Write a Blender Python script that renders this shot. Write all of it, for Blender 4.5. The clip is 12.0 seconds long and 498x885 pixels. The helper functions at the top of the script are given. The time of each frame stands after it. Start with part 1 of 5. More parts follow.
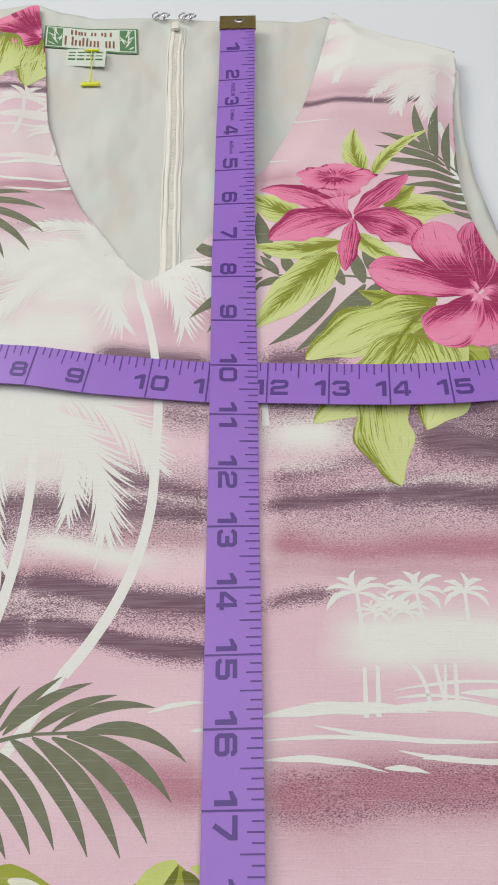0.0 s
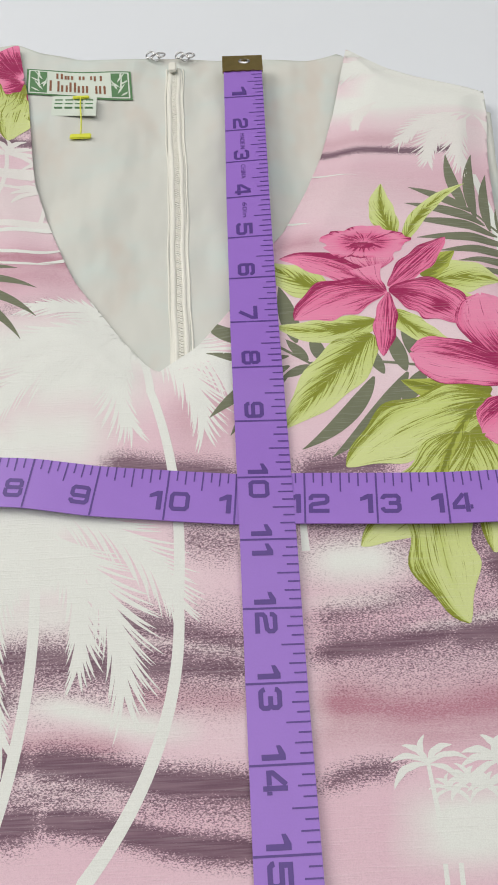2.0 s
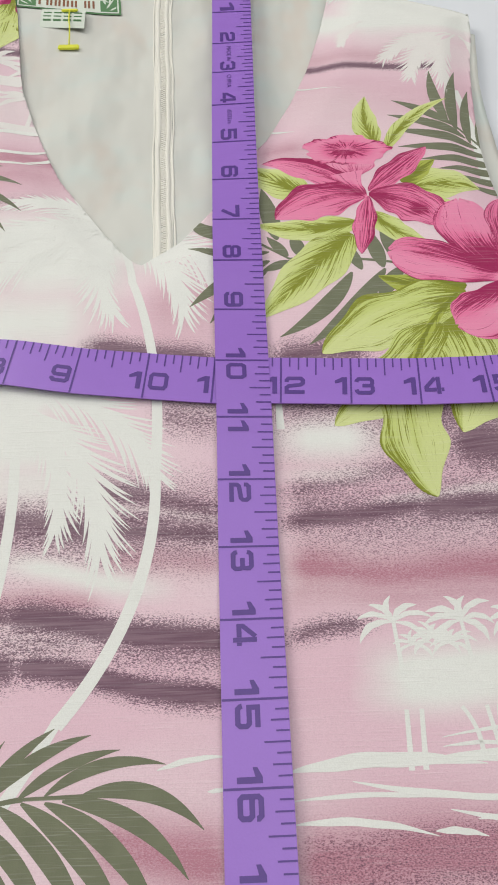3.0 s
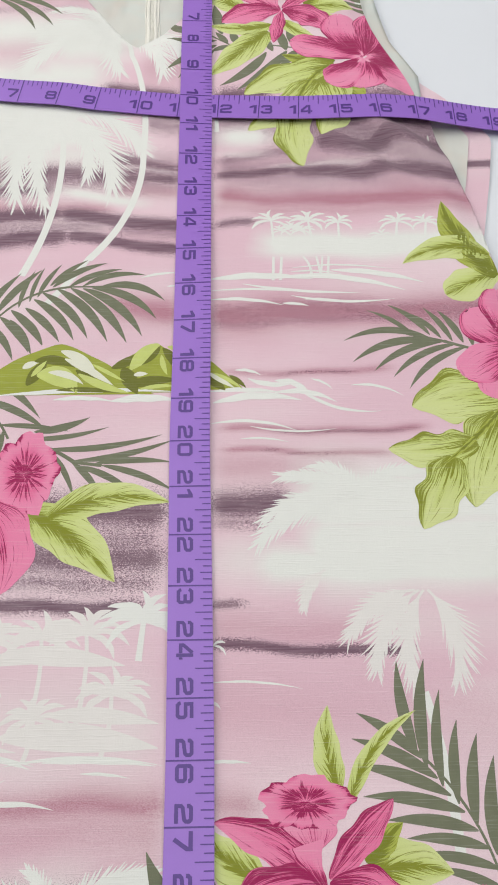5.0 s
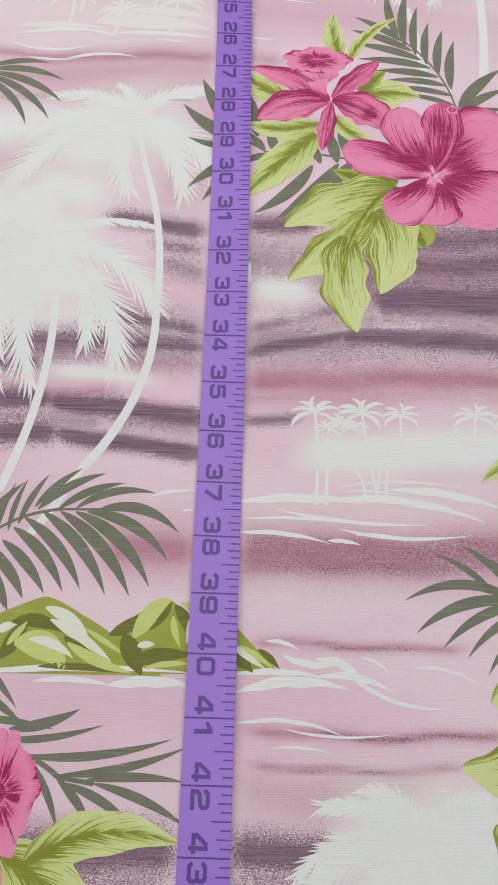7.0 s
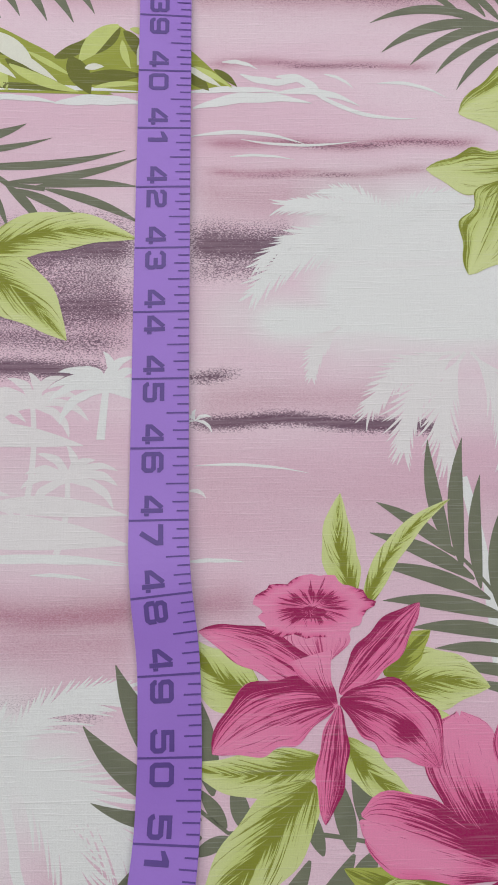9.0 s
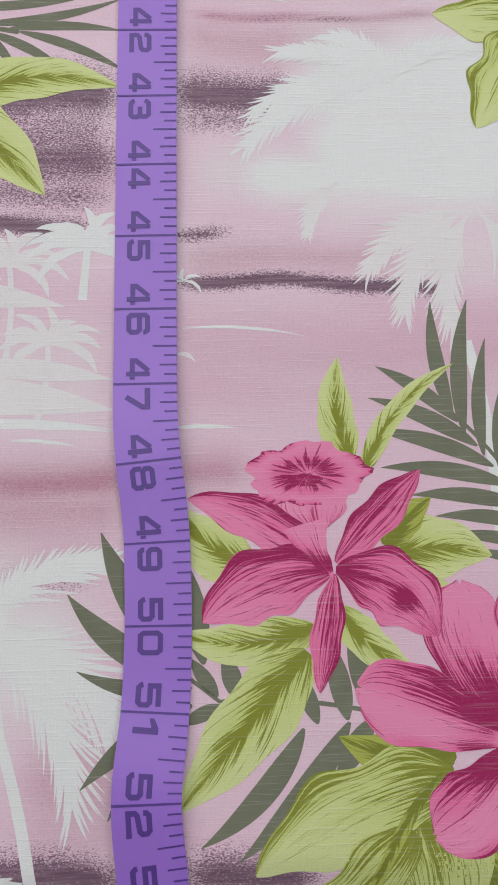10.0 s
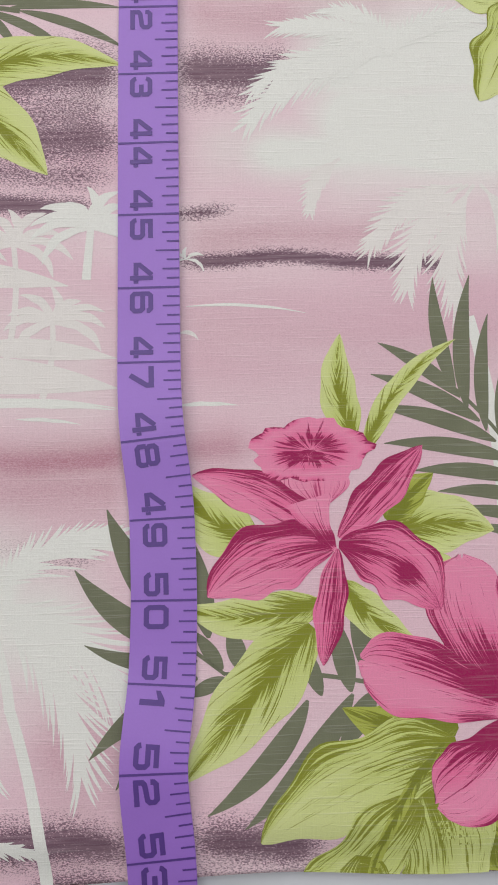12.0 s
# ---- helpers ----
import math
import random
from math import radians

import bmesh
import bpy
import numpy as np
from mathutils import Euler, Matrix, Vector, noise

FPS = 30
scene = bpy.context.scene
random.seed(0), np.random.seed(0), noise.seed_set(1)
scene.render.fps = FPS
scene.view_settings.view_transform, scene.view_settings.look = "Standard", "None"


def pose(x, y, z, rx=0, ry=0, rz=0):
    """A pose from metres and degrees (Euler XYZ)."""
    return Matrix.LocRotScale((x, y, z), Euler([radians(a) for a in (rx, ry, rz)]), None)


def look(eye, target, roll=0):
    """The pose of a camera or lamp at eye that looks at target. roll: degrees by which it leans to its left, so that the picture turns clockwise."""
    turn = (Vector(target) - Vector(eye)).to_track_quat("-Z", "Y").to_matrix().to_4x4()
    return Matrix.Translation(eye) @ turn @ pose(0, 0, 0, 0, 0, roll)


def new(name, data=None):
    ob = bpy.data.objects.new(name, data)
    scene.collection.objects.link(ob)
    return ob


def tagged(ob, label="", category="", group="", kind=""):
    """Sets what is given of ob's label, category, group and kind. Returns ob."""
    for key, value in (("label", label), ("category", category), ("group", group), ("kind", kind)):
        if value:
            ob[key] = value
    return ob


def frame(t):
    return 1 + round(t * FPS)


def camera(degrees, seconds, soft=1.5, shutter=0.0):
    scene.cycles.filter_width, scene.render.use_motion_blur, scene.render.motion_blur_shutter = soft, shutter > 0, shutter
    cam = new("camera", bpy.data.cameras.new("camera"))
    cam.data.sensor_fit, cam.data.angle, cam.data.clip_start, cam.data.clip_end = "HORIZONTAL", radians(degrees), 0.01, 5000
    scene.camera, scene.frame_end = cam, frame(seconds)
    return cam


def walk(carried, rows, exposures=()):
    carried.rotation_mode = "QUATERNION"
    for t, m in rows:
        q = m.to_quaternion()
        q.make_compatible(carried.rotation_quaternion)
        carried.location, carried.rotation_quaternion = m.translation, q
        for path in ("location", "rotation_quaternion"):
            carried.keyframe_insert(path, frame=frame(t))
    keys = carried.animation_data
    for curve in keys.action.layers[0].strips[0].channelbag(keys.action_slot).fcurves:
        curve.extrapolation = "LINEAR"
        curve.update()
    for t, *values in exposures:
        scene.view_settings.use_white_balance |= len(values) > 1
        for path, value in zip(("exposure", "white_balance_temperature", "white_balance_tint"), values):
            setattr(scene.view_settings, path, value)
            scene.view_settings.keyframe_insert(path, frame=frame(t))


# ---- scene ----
cam = camera(34.2, 12.0, 1.8)
PATH = [
    (0, (0.0114, -0.4690, 0.2955), (-0.0057, 0.0593, -0.5534), -2.67),
    (0.5, (-0.0045, -0.4087, 0.2802), (-0.0036, 0.1216, -0.5677), -1.69),
    (1, (-0.0034, -0.3971, 0.2760), (0.0004, 0.1360, -0.5700), -2.14),
    (1.5, (-0.0043, -0.4003, 0.2738), (0.0012, 0.1314, -0.5732), -2.22),
    (2, (-0.0074, -0.4039, 0.2788), (-0.0022, 0.1262, -0.5691), -2.26),
    (2.5, (-0.0075, -0.4111, 0.2737), (0.0016, 0.1173, -0.5752), -1.66),
    (3, (-0.0049, -0.4417, 0.2639), (0.0144, 0.0749, -0.5921), 0.16),
    (3.5, (-0.0032, -0.4929, 0.2592), (0.0263, 0.0018, -0.6093), 1.91),
    (3.7, (0.0004, -0.5162, 0.2629), (0.0279, -0.0228, -0.6065), 2.01),
    (5.3, (0.0214, -0.7550, 0.3898), (0.0421, -0.2876, -0.4940), 1.97),
    (5.5, (0.0176, -0.7926, 0.3922), (0.0418, -0.3144, -0.4857), 2.84),
    (6, (0.0166, -0.8984, 0.3655), (0.0355, -0.4533, -0.5298), 2.99),
    (6.5, (0.0135, -0.9888, 0.3676), (0.0187, -0.5844, -0.5470), 1.36),
    (7, (0.0117, -1.0646, 0.3564), (0.0185, -0.6793, -0.5664), 2.01),
    (7.5, (0.0151, -1.1250, 0.3315), (0.0363, -0.8030, -0.6150), 3.66),
    (7.7, (0.0100, -1.1381, 0.3276), (0.0536, -0.8331, -0.6238), 7.25),
    (9.3, (0.0206, -1.2474, 0.2749), (0.0581, -1.0291, -0.7003), 8.72),
    (9.5, (0.0207, -1.2514, 0.2698), (0.0622, -1.0496, -0.7087), 10.54),
    (10, (0.0193, -1.2578, 0.2644), (0.0674, -1.0865, -0.7197), 14.56),
    (10.5, (0.0239, -1.2678, 0.2603), (0.0711, -1.1077, -0.7257), 15.24),
    (11, (0.0224, -1.2746, 0.2604), (0.0630, -1.1253, -0.7275), 13.96),
    (11.5, (0.0184, -1.2710, 0.2597), (0.0637, -1.1245, -0.7284), 15.83),
    (12, (0.0229, -1.2591, 0.2668), (0.0522, -1.1123, -0.7220), 9.79),
]
walk(cam, [(t, look(eye, target, roll)) for t, eye, target, roll in PATH],
     [(0, -0.14, 6720, 10), (3.7, -0.09, 6720, 10), (5.5, 0.03, 6600, 11), (6.5, 0.04, 6550, 12), (7.5, 0.06, 6350, 13), (9.5, 0.08, 6330, 15), (10.5, 0.1, 6300, 15), (11.3, 0.12, 6500, 14), (12, 0.14, 6660, 13)])

# ---- light ----
world = bpy.data.worlds.new("room_light")
scene.world = world
world.use_nodes = True
world.node_tree.nodes["Background"].inputs["Color"].default_value = (0.93, 0.96, 1.0, 1)
world.node_tree.nodes["Background"].inputs["Strength"].default_value = 0.18


def area_lamp(name, eye, target, size, power, colour):
    data = bpy.data.lights.new(name, "AREA")
    data.shape, data.size, data.energy, data.color = "SQUARE", size, power, colour
    lamp = new(name, data)
    lamp.matrix_world = look(eye, target)
    return lamp


# Added key lamp at upper left, matching the tape's shadows; no window there.
area_lamp("side_key", (-1.3, 0.7, 1.25), (0, -0.6, 0), 1.1, 24, (1.0, 0.985, 0.96))
# Broad fill lamp added overhead; the ceiling itself carries no fixture.
area_lamp("overhead_fill", (0.3, -0.4, 1.66), (0.3, -0.4, 0), 1.8, 19, (0.95, 0.975, 1.0))


# ---- materials ----
def material(name):
    m = bpy.data.materials.new(name)
    m.use_nodes = True
    t = m.node_tree
    return m, t, t.nodes["Principled BSDF"]


def node(t, kind, **sets):
    n = t.nodes.new(kind)
    for key, value in sets.items():
        n.inputs[key.replace("_", " ")].default_value = value
    return n


def math_node(t, op, a, b=None, clamp=False):
    n = t.nodes.new("ShaderNodeMath")
    n.operation, n.use_clamp = op, clamp
    for i, v in enumerate((a, b)):
        if v is None:
            continue
        if isinstance(v, (int, float)):
            n.inputs[i].default_value = v
        else:
            t.links.new(v, n.inputs[i])
    return n.outputs[0]


def mix_colour(t, fac, a, b):
    n = t.nodes.new("ShaderNodeMix")
    n.data_type = "RGBA"
    for i, v in ((0, fac), (6, a), (7, b)):
        if isinstance(v, (int, float)):
            n.inputs[i].default_value = v
        elif isinstance(v, tuple):
            n.inputs[i].default_value = (*v, 1)
        else:
            t.links.new(v, n.inputs[i])
    return n.outputs[2]


def noise_at(t, vector, scale, stretch=(1, 1, 1), detail=2.0, rough=0.5):
    mp = t.nodes.new("ShaderNodeMapping")
    mp.inputs["Scale"].default_value = stretch
    t.links.new(vector, mp.inputs["Vector"])
    n = node(t, "ShaderNodeTexNoise", Scale=scale, Detail=detail, Roughness=rough)
    t.links.new(mp.outputs[0], n.inputs["Vector"])
    return n.outputs["Fac"]


def ramp(t, value, lo, hi):
    n = t.nodes.new("ShaderNodeMapRange")
    n.interpolation_type = "SMOOTHSTEP"
    n.inputs["From Min"].default_value, n.inputs["From Max"].default_value = lo, hi
    t.links.new(value, n.inputs["Value"])
    return n.outputs["Result"]


def woven(t, bsdf, colour, strength=0.26):
    """Slub weave: uneven horizontal threads in relief and a little in colour."""
    where = t.nodes.new("ShaderNodeTexCoord").outputs["Object"]
    slub = noise_at(t, where, 1.0, (45, 1500, 1), 2.0, 0.6)
    warp_threads = noise_at(t, where, 1.0, (1900, 60, 1), 1.0)
    fine = noise_at(t, where, 2600.0, (1, 1, 1), 1.0)
    ridge = ramp(t, slub, 0.52, 0.74)
    tall = math_node(t, "ADD", math_node(t, "MULTIPLY", ridge, 1.0), math_node(t, "ADD", math_node(t, "MULTIPLY", warp_threads, 0.35), math_node(t, "MULTIPLY", fine, 0.35)))
    bump = node(t, "ShaderNodeBump", Strength=strength, Distance=0.0005)
    t.links.new(tall, bump.inputs["Height"])
    t.links.new(bump.outputs["Normal"], bsdf.inputs["Normal"])
    pale = mix_colour(t, math_node(t, "MULTIPLY", ridge, 0.11), colour, (0.9, 0.86, 0.86))
    shade = mix_colour(t, math_node(t, "MULTIPLY", math_node(t, "SUBTRACT", fine, 0.35), 0.32, True), pale, (0.25, 0.2, 0.2))
    t.links.new(shade, bsdf.inputs["Base Color"])
    bsdf.inputs["Roughness"].default_value = 0.82
    bsdf.inputs["Specular IOR Level"].default_value = 0.18
    bsdf.inputs["Sheen Weight"].default_value = 0.08


def attribute(t, name):
    n = t.nodes.new("ShaderNodeAttribute")
    n.attribute_name = name
    return n


def cloth_material():
    m, t, b = material("printed_cotton")
    dye = t.nodes.new("ShaderNodeSeparateColor")
    t.links.new(attribute(t, "dye").outputs["Color"], dye.inputs[0])
    where = t.nodes.new("ShaderNodeTexCoord").outputs["Object"]
    speck = noise_at(t, where, 2300.0, (0.62, 1.15, 1), 2.0, 0.7)
    soft = noise_at(t, where, 60.0, (0.35, 1.6, 1), 3.0)
    cloud = noise_at(t, where, 9.0, (0.6, 2.2, 1), 3.0)
    thread = noise_at(t, where, 1.0, (34, 900, 1), 2.0, 0.6)
    pink = mix_colour(t, ramp(t, cloud, 0.35, 0.68), (0.745, 0.515, 0.59), (0.79, 0.635, 0.675))
    pink = mix_colour(t, math_node(t, "MULTIPLY", ramp(t, speck, 0.48, 0.68), 0.26), pink, (0.60, 0.36, 0.46))
    rose_fac = math_node(t, "ADD", dye.outputs[1], math_node(t, "MULTIPLY", math_node(t, "SUBTRACT", soft, 0.5), math_node(t, "MULTIPLY", dye.outputs[1], 0.9)), True)
    rose_fac = math_node(t, "ADD", rose_fac, math_node(t, "MULTIPLY", math_node(t, "SUBTRACT", speck, 0.5), math_node(t, "MULTIPLY", dye.outputs[1], 1.6)), True)
    rosy = mix_colour(t, rose_fac, pink, (0.46, 0.205, 0.265))
    white_fac = math_node(t, "ADD", dye.outputs[2], math_node(t, "MULTIPLY", math_node(t, "SUBTRACT", soft, 0.5), 0.12), True)
    misty = mix_colour(t, math_node(t, "MULTIPLY", white_fac, ramp(t, dye.outputs[2], 0.0, 0.12)), rosy, (0.768, 0.784, 0.742))
    grain = math_node(t, "ADD", math_node(t, "MULTIPLY", dye.outputs[0], 1.0), math_node(t, "MULTIPLY", math_node(t, "SUBTRACT", speck, 0.5), 2.5))
    dark_fac = math_node(t, "MULTIPLY", ramp(t, grain, 0.1, 0.7), ramp(t, dye.outputs[0], 0.02, 0.2))
    woven(t, b, mix_colour(t, math_node(t, "MULTIPLY", dark_fac, math_node(t, "ADD", 0.82, math_node(t, "MULTIPLY", ramp(t, thread, 0.35, 0.65), 0.13))), misty, (0.125, 0.062, 0.098)))
    return m


def print_material(name, pale, deep, fine=1500.0, edge=(0.40, 0.60), tip=None, rough=2.2):
    """Hand-painted motif: deep brush strokes run along a pale ground where the tone is high."""
    m, t, b = material(name)
    along = attribute(t, "along").outputs["Vector"]
    tone = attribute(t, "tone").outputs["Fac"]
    stroke = noise_at(t, along, 1.0, (48, fine, 1), 3.0, 0.7)
    wash = noise_at(t, along, 1.0, (60, 120, 1), 2.0)
    mask = math_node(t, "ADD", tone, math_node(t, "MULTIPLY", math_node(t, "SUBTRACT", stroke, 0.5), rough))
    light = mix_colour(t, math_node(t, "MULTIPLY", wash, 0.2), pale, tuple(0.55 * p + 0.45 * d for p, d in zip(pale, deep)))
    streak = noise_at(t, along, 1.0, (22, fine * 0.45, 1), 2.0, 0.6)
    light = mix_colour(t, math_node(t, "MULTIPLY", ramp(t, streak, 0.5, 0.66), 0.26), light, tuple(0.66 * p + 0.34 * d for p, d in zip(pale, deep)))
    light = mix_colour(t, math_node(t, "MULTIPLY", ramp(t, math_node(t, "SUBTRACT", 0.45, tone), 0.0, 0.45), 0.7), light, tip or pale)
    woven(t, b, mix_colour(t, ramp(t, mask, *edge), light, deep))
    return m


def plain_print(name, colour, vary=0.12):
    m, t, b = material(name)
    where = t.nodes.new("ShaderNodeTexCoord").outputs["Object"]
    wash = noise_at(t, where, 130.0, (1, 1, 1), 3.0)
    woven(t, b, mix_colour(t, wash, tuple(c * (1 - vary) for c in colour), tuple(min(0.8, c * (1 + vary)) for c in colour)))
    return m


def simple(name, colour, rough=0.5, metal=0.0, grain=400.0, vary=0.08, bump=0.05, depth=0.0003, stretch=(1, 1, 1)):
    m, t, b = material(name)
    where = t.nodes.new("ShaderNodeTexCoord").outputs["Object"]
    n1 = noise_at(t, where, grain, stretch, 3.0)
    n2 = noise_at(t, where, grain / 18, (1, 1, 1), 2.0)
    both = math_node(t, "ADD", math_node(t, "MULTIPLY", n1, 0.5), math_node(t, "MULTIPLY", n2, 0.5))
    t.links.new(mix_colour(t, both, tuple(c * (1 - vary) for c in colour), tuple(min(0.9, c * (1 + vary)) for c in colour)), b.inputs["Base Color"])
    bn = node(t, "ShaderNodeBump", Strength=bump, Distance=depth)
    t.links.new(n1, bn.inputs["Height"])
    t.links.new(bn.outputs["Normal"], b.inputs["Normal"])
    b.inputs["Roughness"].default_value, b.inputs["Metallic"].default_value = rough, metal
    return m


def lining_material():
    """Thin cream cotton: creased, with the print of the other side faintly showing."""
    m, t, b = material("cream_lining")
    where = t.nodes.new("ShaderNodeTexCoord").outputs["Object"]
    ghost = noise_at(t, where, 22.0, (0.8, 1.2, 1), 3.0, 0.6)
    ghost_b = noise_at(t, where, 31.0, (1.3, 0.7, 1.7), 2.0, 0.6)
    crease = noise_at(t, where, 20.0, (1.5, 0.8, 1), 2.0, 0.5)
    weave = noise_at(t, where, 1400.0, (1, 2.5, 1), 1.0)
    colour = mix_colour(t, ramp(t, ghost, 0.42, 0.7), (0.605, 0.61, 0.565), (0.57, 0.63, 0.595))
    colour = mix_colour(t, ramp(t, ghost_b, 0.5, 0.75), colour, (0.60, 0.56, 0.505))
    t.links.new(colour, b.inputs["Base Color"])
    soft = node(t, "ShaderNodeBump", Strength=0.7, Distance=0.014)
    t.links.new(crease, soft.inputs["Height"])
    fine = node(t, "ShaderNodeBump", Strength=0.06, Distance=0.0001)
    t.links.new(weave, fine.inputs["Height"])
    t.links.new(soft.outputs["Normal"], fine.inputs["Normal"])
    t.links.new(fine.outputs["Normal"], b.inputs["Normal"])
    b.inputs["Roughness"].default_value = 0.7
    b.inputs["Specular IOR Level"].default_value = 0.25
    return m


CLOTH = cloth_material()
LEAF = print_material("leaf_print_green", (0.56, 0.64, 0.21), (0.225, 0.255, 0.022), 1300.0, tip=(0.68, 0.73, 0.37), rough=2.5)
LEAF_DARK = print_material("leaf_print_olive", (0.40, 0.45, 0.08), (0.19, 0.22, 0.02), 900.0, rough=1.6)
PINK = print_material("petal_print_pink", (0.79, 0.175, 0.35), (0.33, 0.012, 0.092), 1500.0, tip=(0.82, 0.31, 0.47), rough=2.7)
PALE = print_material("petal_print_pale", (0.80, 0.25, 0.41), (0.46, 0.04, 0.15), tip=(0.83, 0.4, 0.54))
FROND = plain_print("frond_print_olive_grey", (0.165, 0.18, 0.115), 0.2)
WHITE = plain_print("white_print", (0.765, 0.782, 0.74), 0.02)
MIST = plain_print("misty_print", (0.762, 0.742, 0.712), 0.03)
HILL_MID = plain_print("hill_green", (0.32, 0.36, 0.05))
HILL_LIGHT = plain_print("hill_lime", (0.55, 0.62, 0.19))
HILL_DEEP = plain_print("hill_olive", (0.15, 0.165, 0.025))
CREAM = plain_print("hill_cream", (0.74, 0.75, 0.62), 0.03)
LINING = lining_material()
TABLE = simple("white_tabletop", (0.725, 0.755, 0.795), 0.45, 0, 30, 0.015, 0.02)
VINYL = simple("purple_vinyl", (0.305, 0.15, 0.57), 0.38, 0, 1500, 0.06, 0.12, 0.0002, (1, 1, 1))
INK = simple("dark_violet_ink", (0.085, 0.035, 0.23), 0.45, 0, 700, 0.1)
BRASS = simple("aged_brass", (0.42, 0.32, 0.12), 0.32, 1.0, 300, 0.25, 0.1)
STEEL = simple("steel_wire", (0.55, 0.55, 0.55), 0.25, 1.0, 500)
ZIP = simple("cream_nylon", (0.75, 0.74, 0.67), 0.5, 0, 900, 0.05)
LABEL_WHITE = simple("woven_label_white", (0.62, 0.68, 0.60), 0.8, 0, 2500, 0.1, 0.2)
LABEL_GREEN = simple("woven_label_green", (0.09, 0.21, 0.09), 0.8, 0, 2500, 0.2, 0.2)
LABEL_BROWN = simple("woven_label_brown", (0.23, 0.095, 0.05), 0.8, 0, 2500, 0.2, 0.2)
TAG_YELLOW = simple("yellow_tag", (0.68, 0.70, 0.06), 0.5)
PAINT = simple("white_wall_paint", (0.78, 0.78, 0.77), 0.8, 0, 60, 0.02)
FLOOR = simple("grey_floor", (0.42, 0.41, 0.40), 0.6, 0, 30, 0.1)


# ---- room and table ----
def box_mesh(bm, x0, x1, y0, y1, z0, z1):
    v = [bm.verts.new((x, y, z)) for z in (z0, z1) for x, y in ((x0, y0), (x1, y0), (x1, y1), (x0, y1))]
    for f in ((3, 2, 1, 0), (4, 5, 6, 7), (0, 1, 5, 4), (1, 2, 6, 5), (2, 3, 7, 6), (3, 0, 4, 7)):
        bm.faces.new([v[i] for i in f])


def part(name, bm, mat, parent=None, label="", smooth=False):
    me = bpy.data.meshes.new(name)
    bm.to_mesh(me)
    bm.free()
    me.materials.append(mat)
    if smooth:
        me.shade_smooth()
    ob = new(name, me)
    ob.parent = parent
    return tagged(ob, label)


def slab(name, x0, x1, y0, y1, z0, z1, mat, parent=None, label="", bevel=0.0):
    bm = bmesh.new()
    box_mesh(bm, x0, x1, y0, y1, z0, z1)
    if bevel:
        bmesh.ops.bevel(bm, geom=bm.edges[:], offset=bevel, segments=2, affect="EDGES")
    return part(name, bm, mat, parent, label)


for name, x0, x1, y0, y1, z0, z1 in (
        ("wall_north", -2.6, 2.6, 1.9, 2.0, -0.75, 1.7), ("wall_south", -2.6, 2.6, -3.1, -3.0, -0.75, 1.7),
        ("wall_west", -2.7, -2.6, -3.1, 2.0, -0.75, 1.7), ("wall_east", 2.6, 2.7, -3.1, 2.0, -0.75, 1.7)):
    tagged(slab(name, x0, x1, y0, y1, z0, z1, PAINT), "plain white painted wall of the room", "wall", kind="structure")
tagged(slab("floor", -2.7, 2.7, -3.1, 2.0, -0.85, -0.75, FLOOR), "plain grey floor of the room", "floor", kind="structure")
tagged(slab("ceiling", -2.7, 2.7, -3.1, 2.0, 1.7, 1.8, PAINT), "plain white ceiling of the room", "ceiling", kind="structure")
table = tagged(new("table"), "smooth white table under the laid-out dress", "table")
slab("tabletop", -0.62, 0.68, -1.75, 0.55, -0.03, 0.0, TABLE, table, bevel=0.004)
for x in (-0.55, 0.61):
    for y in (-1.68, 0.48):
        slab("leg", x - 0.025, x + 0.025, y - 0.025, y + 0.025, -0.75, -0.03, PAINT, table, bevel=0.003)

# ---- the dress: outline and lie of the cloth ----
REPEAT = 0.5467
HEM = -1.3537
LIFT = 0.00003
CELL = 0.0018


def curve_of(keys, values, blur=8):
    """A smooth outline through a few corners: values over rising keys, in millimetres."""
    k, v = np.array(keys) / 1000, np.array(values) / 1000
    fine = np.linspace(k[0], k[-1], 800)
    raw = np.interp(fine, k, v)
    wide = np.convolve(np.pad(raw, 2 * blur, mode="edge"), np.ones(4 * blur + 1) / (4 * blur + 1), mode="valid")
    wide[:3], wide[-3:] = raw[:3], raw[-3:]
    return lambda q: np.interp(q, fine, wide)


side_right = curve_of((-1400, -448, -410, -374, -342, -283, -232, -198, -185, -167, -140, -124, -96, -69, -29, 60),
                      (298, 185.5, 179.5, 174, 169.5, 154.5, 141, 128, 123.5, 118.5, 115.5, 116, 118.5, 121.5, 129.5, 131), 4)
side_left = curve_of((-1400, -450, -250, -180, -60, 60), (-390, -275, -225, -200, -205, -215))
neck_right = curve_of((-197, -185, -166, -127, -119, -92, -66, -34, 13, 60), (-42, -26, -11.5, 9.5, 15.5, 28, 38, 47, 57.5, 68), 3)
neck_left = curve_of((-197, -194, -178, -144, -129, -104, -77, -63, -30, -12, 31, 60), (-42, -47, -59, -81, -87.5, -97, -105.5, -108, -112.5, -115, -124, -129), 3)
shoulder = curve_of((-220, -147, -129, -127, 55, 58, 64, 79, 95, 112, 121, 131, 320), (-20, 27, 41, 41, 27, 26, 20, 6, -3, -10, -14, -20, -60), 2)


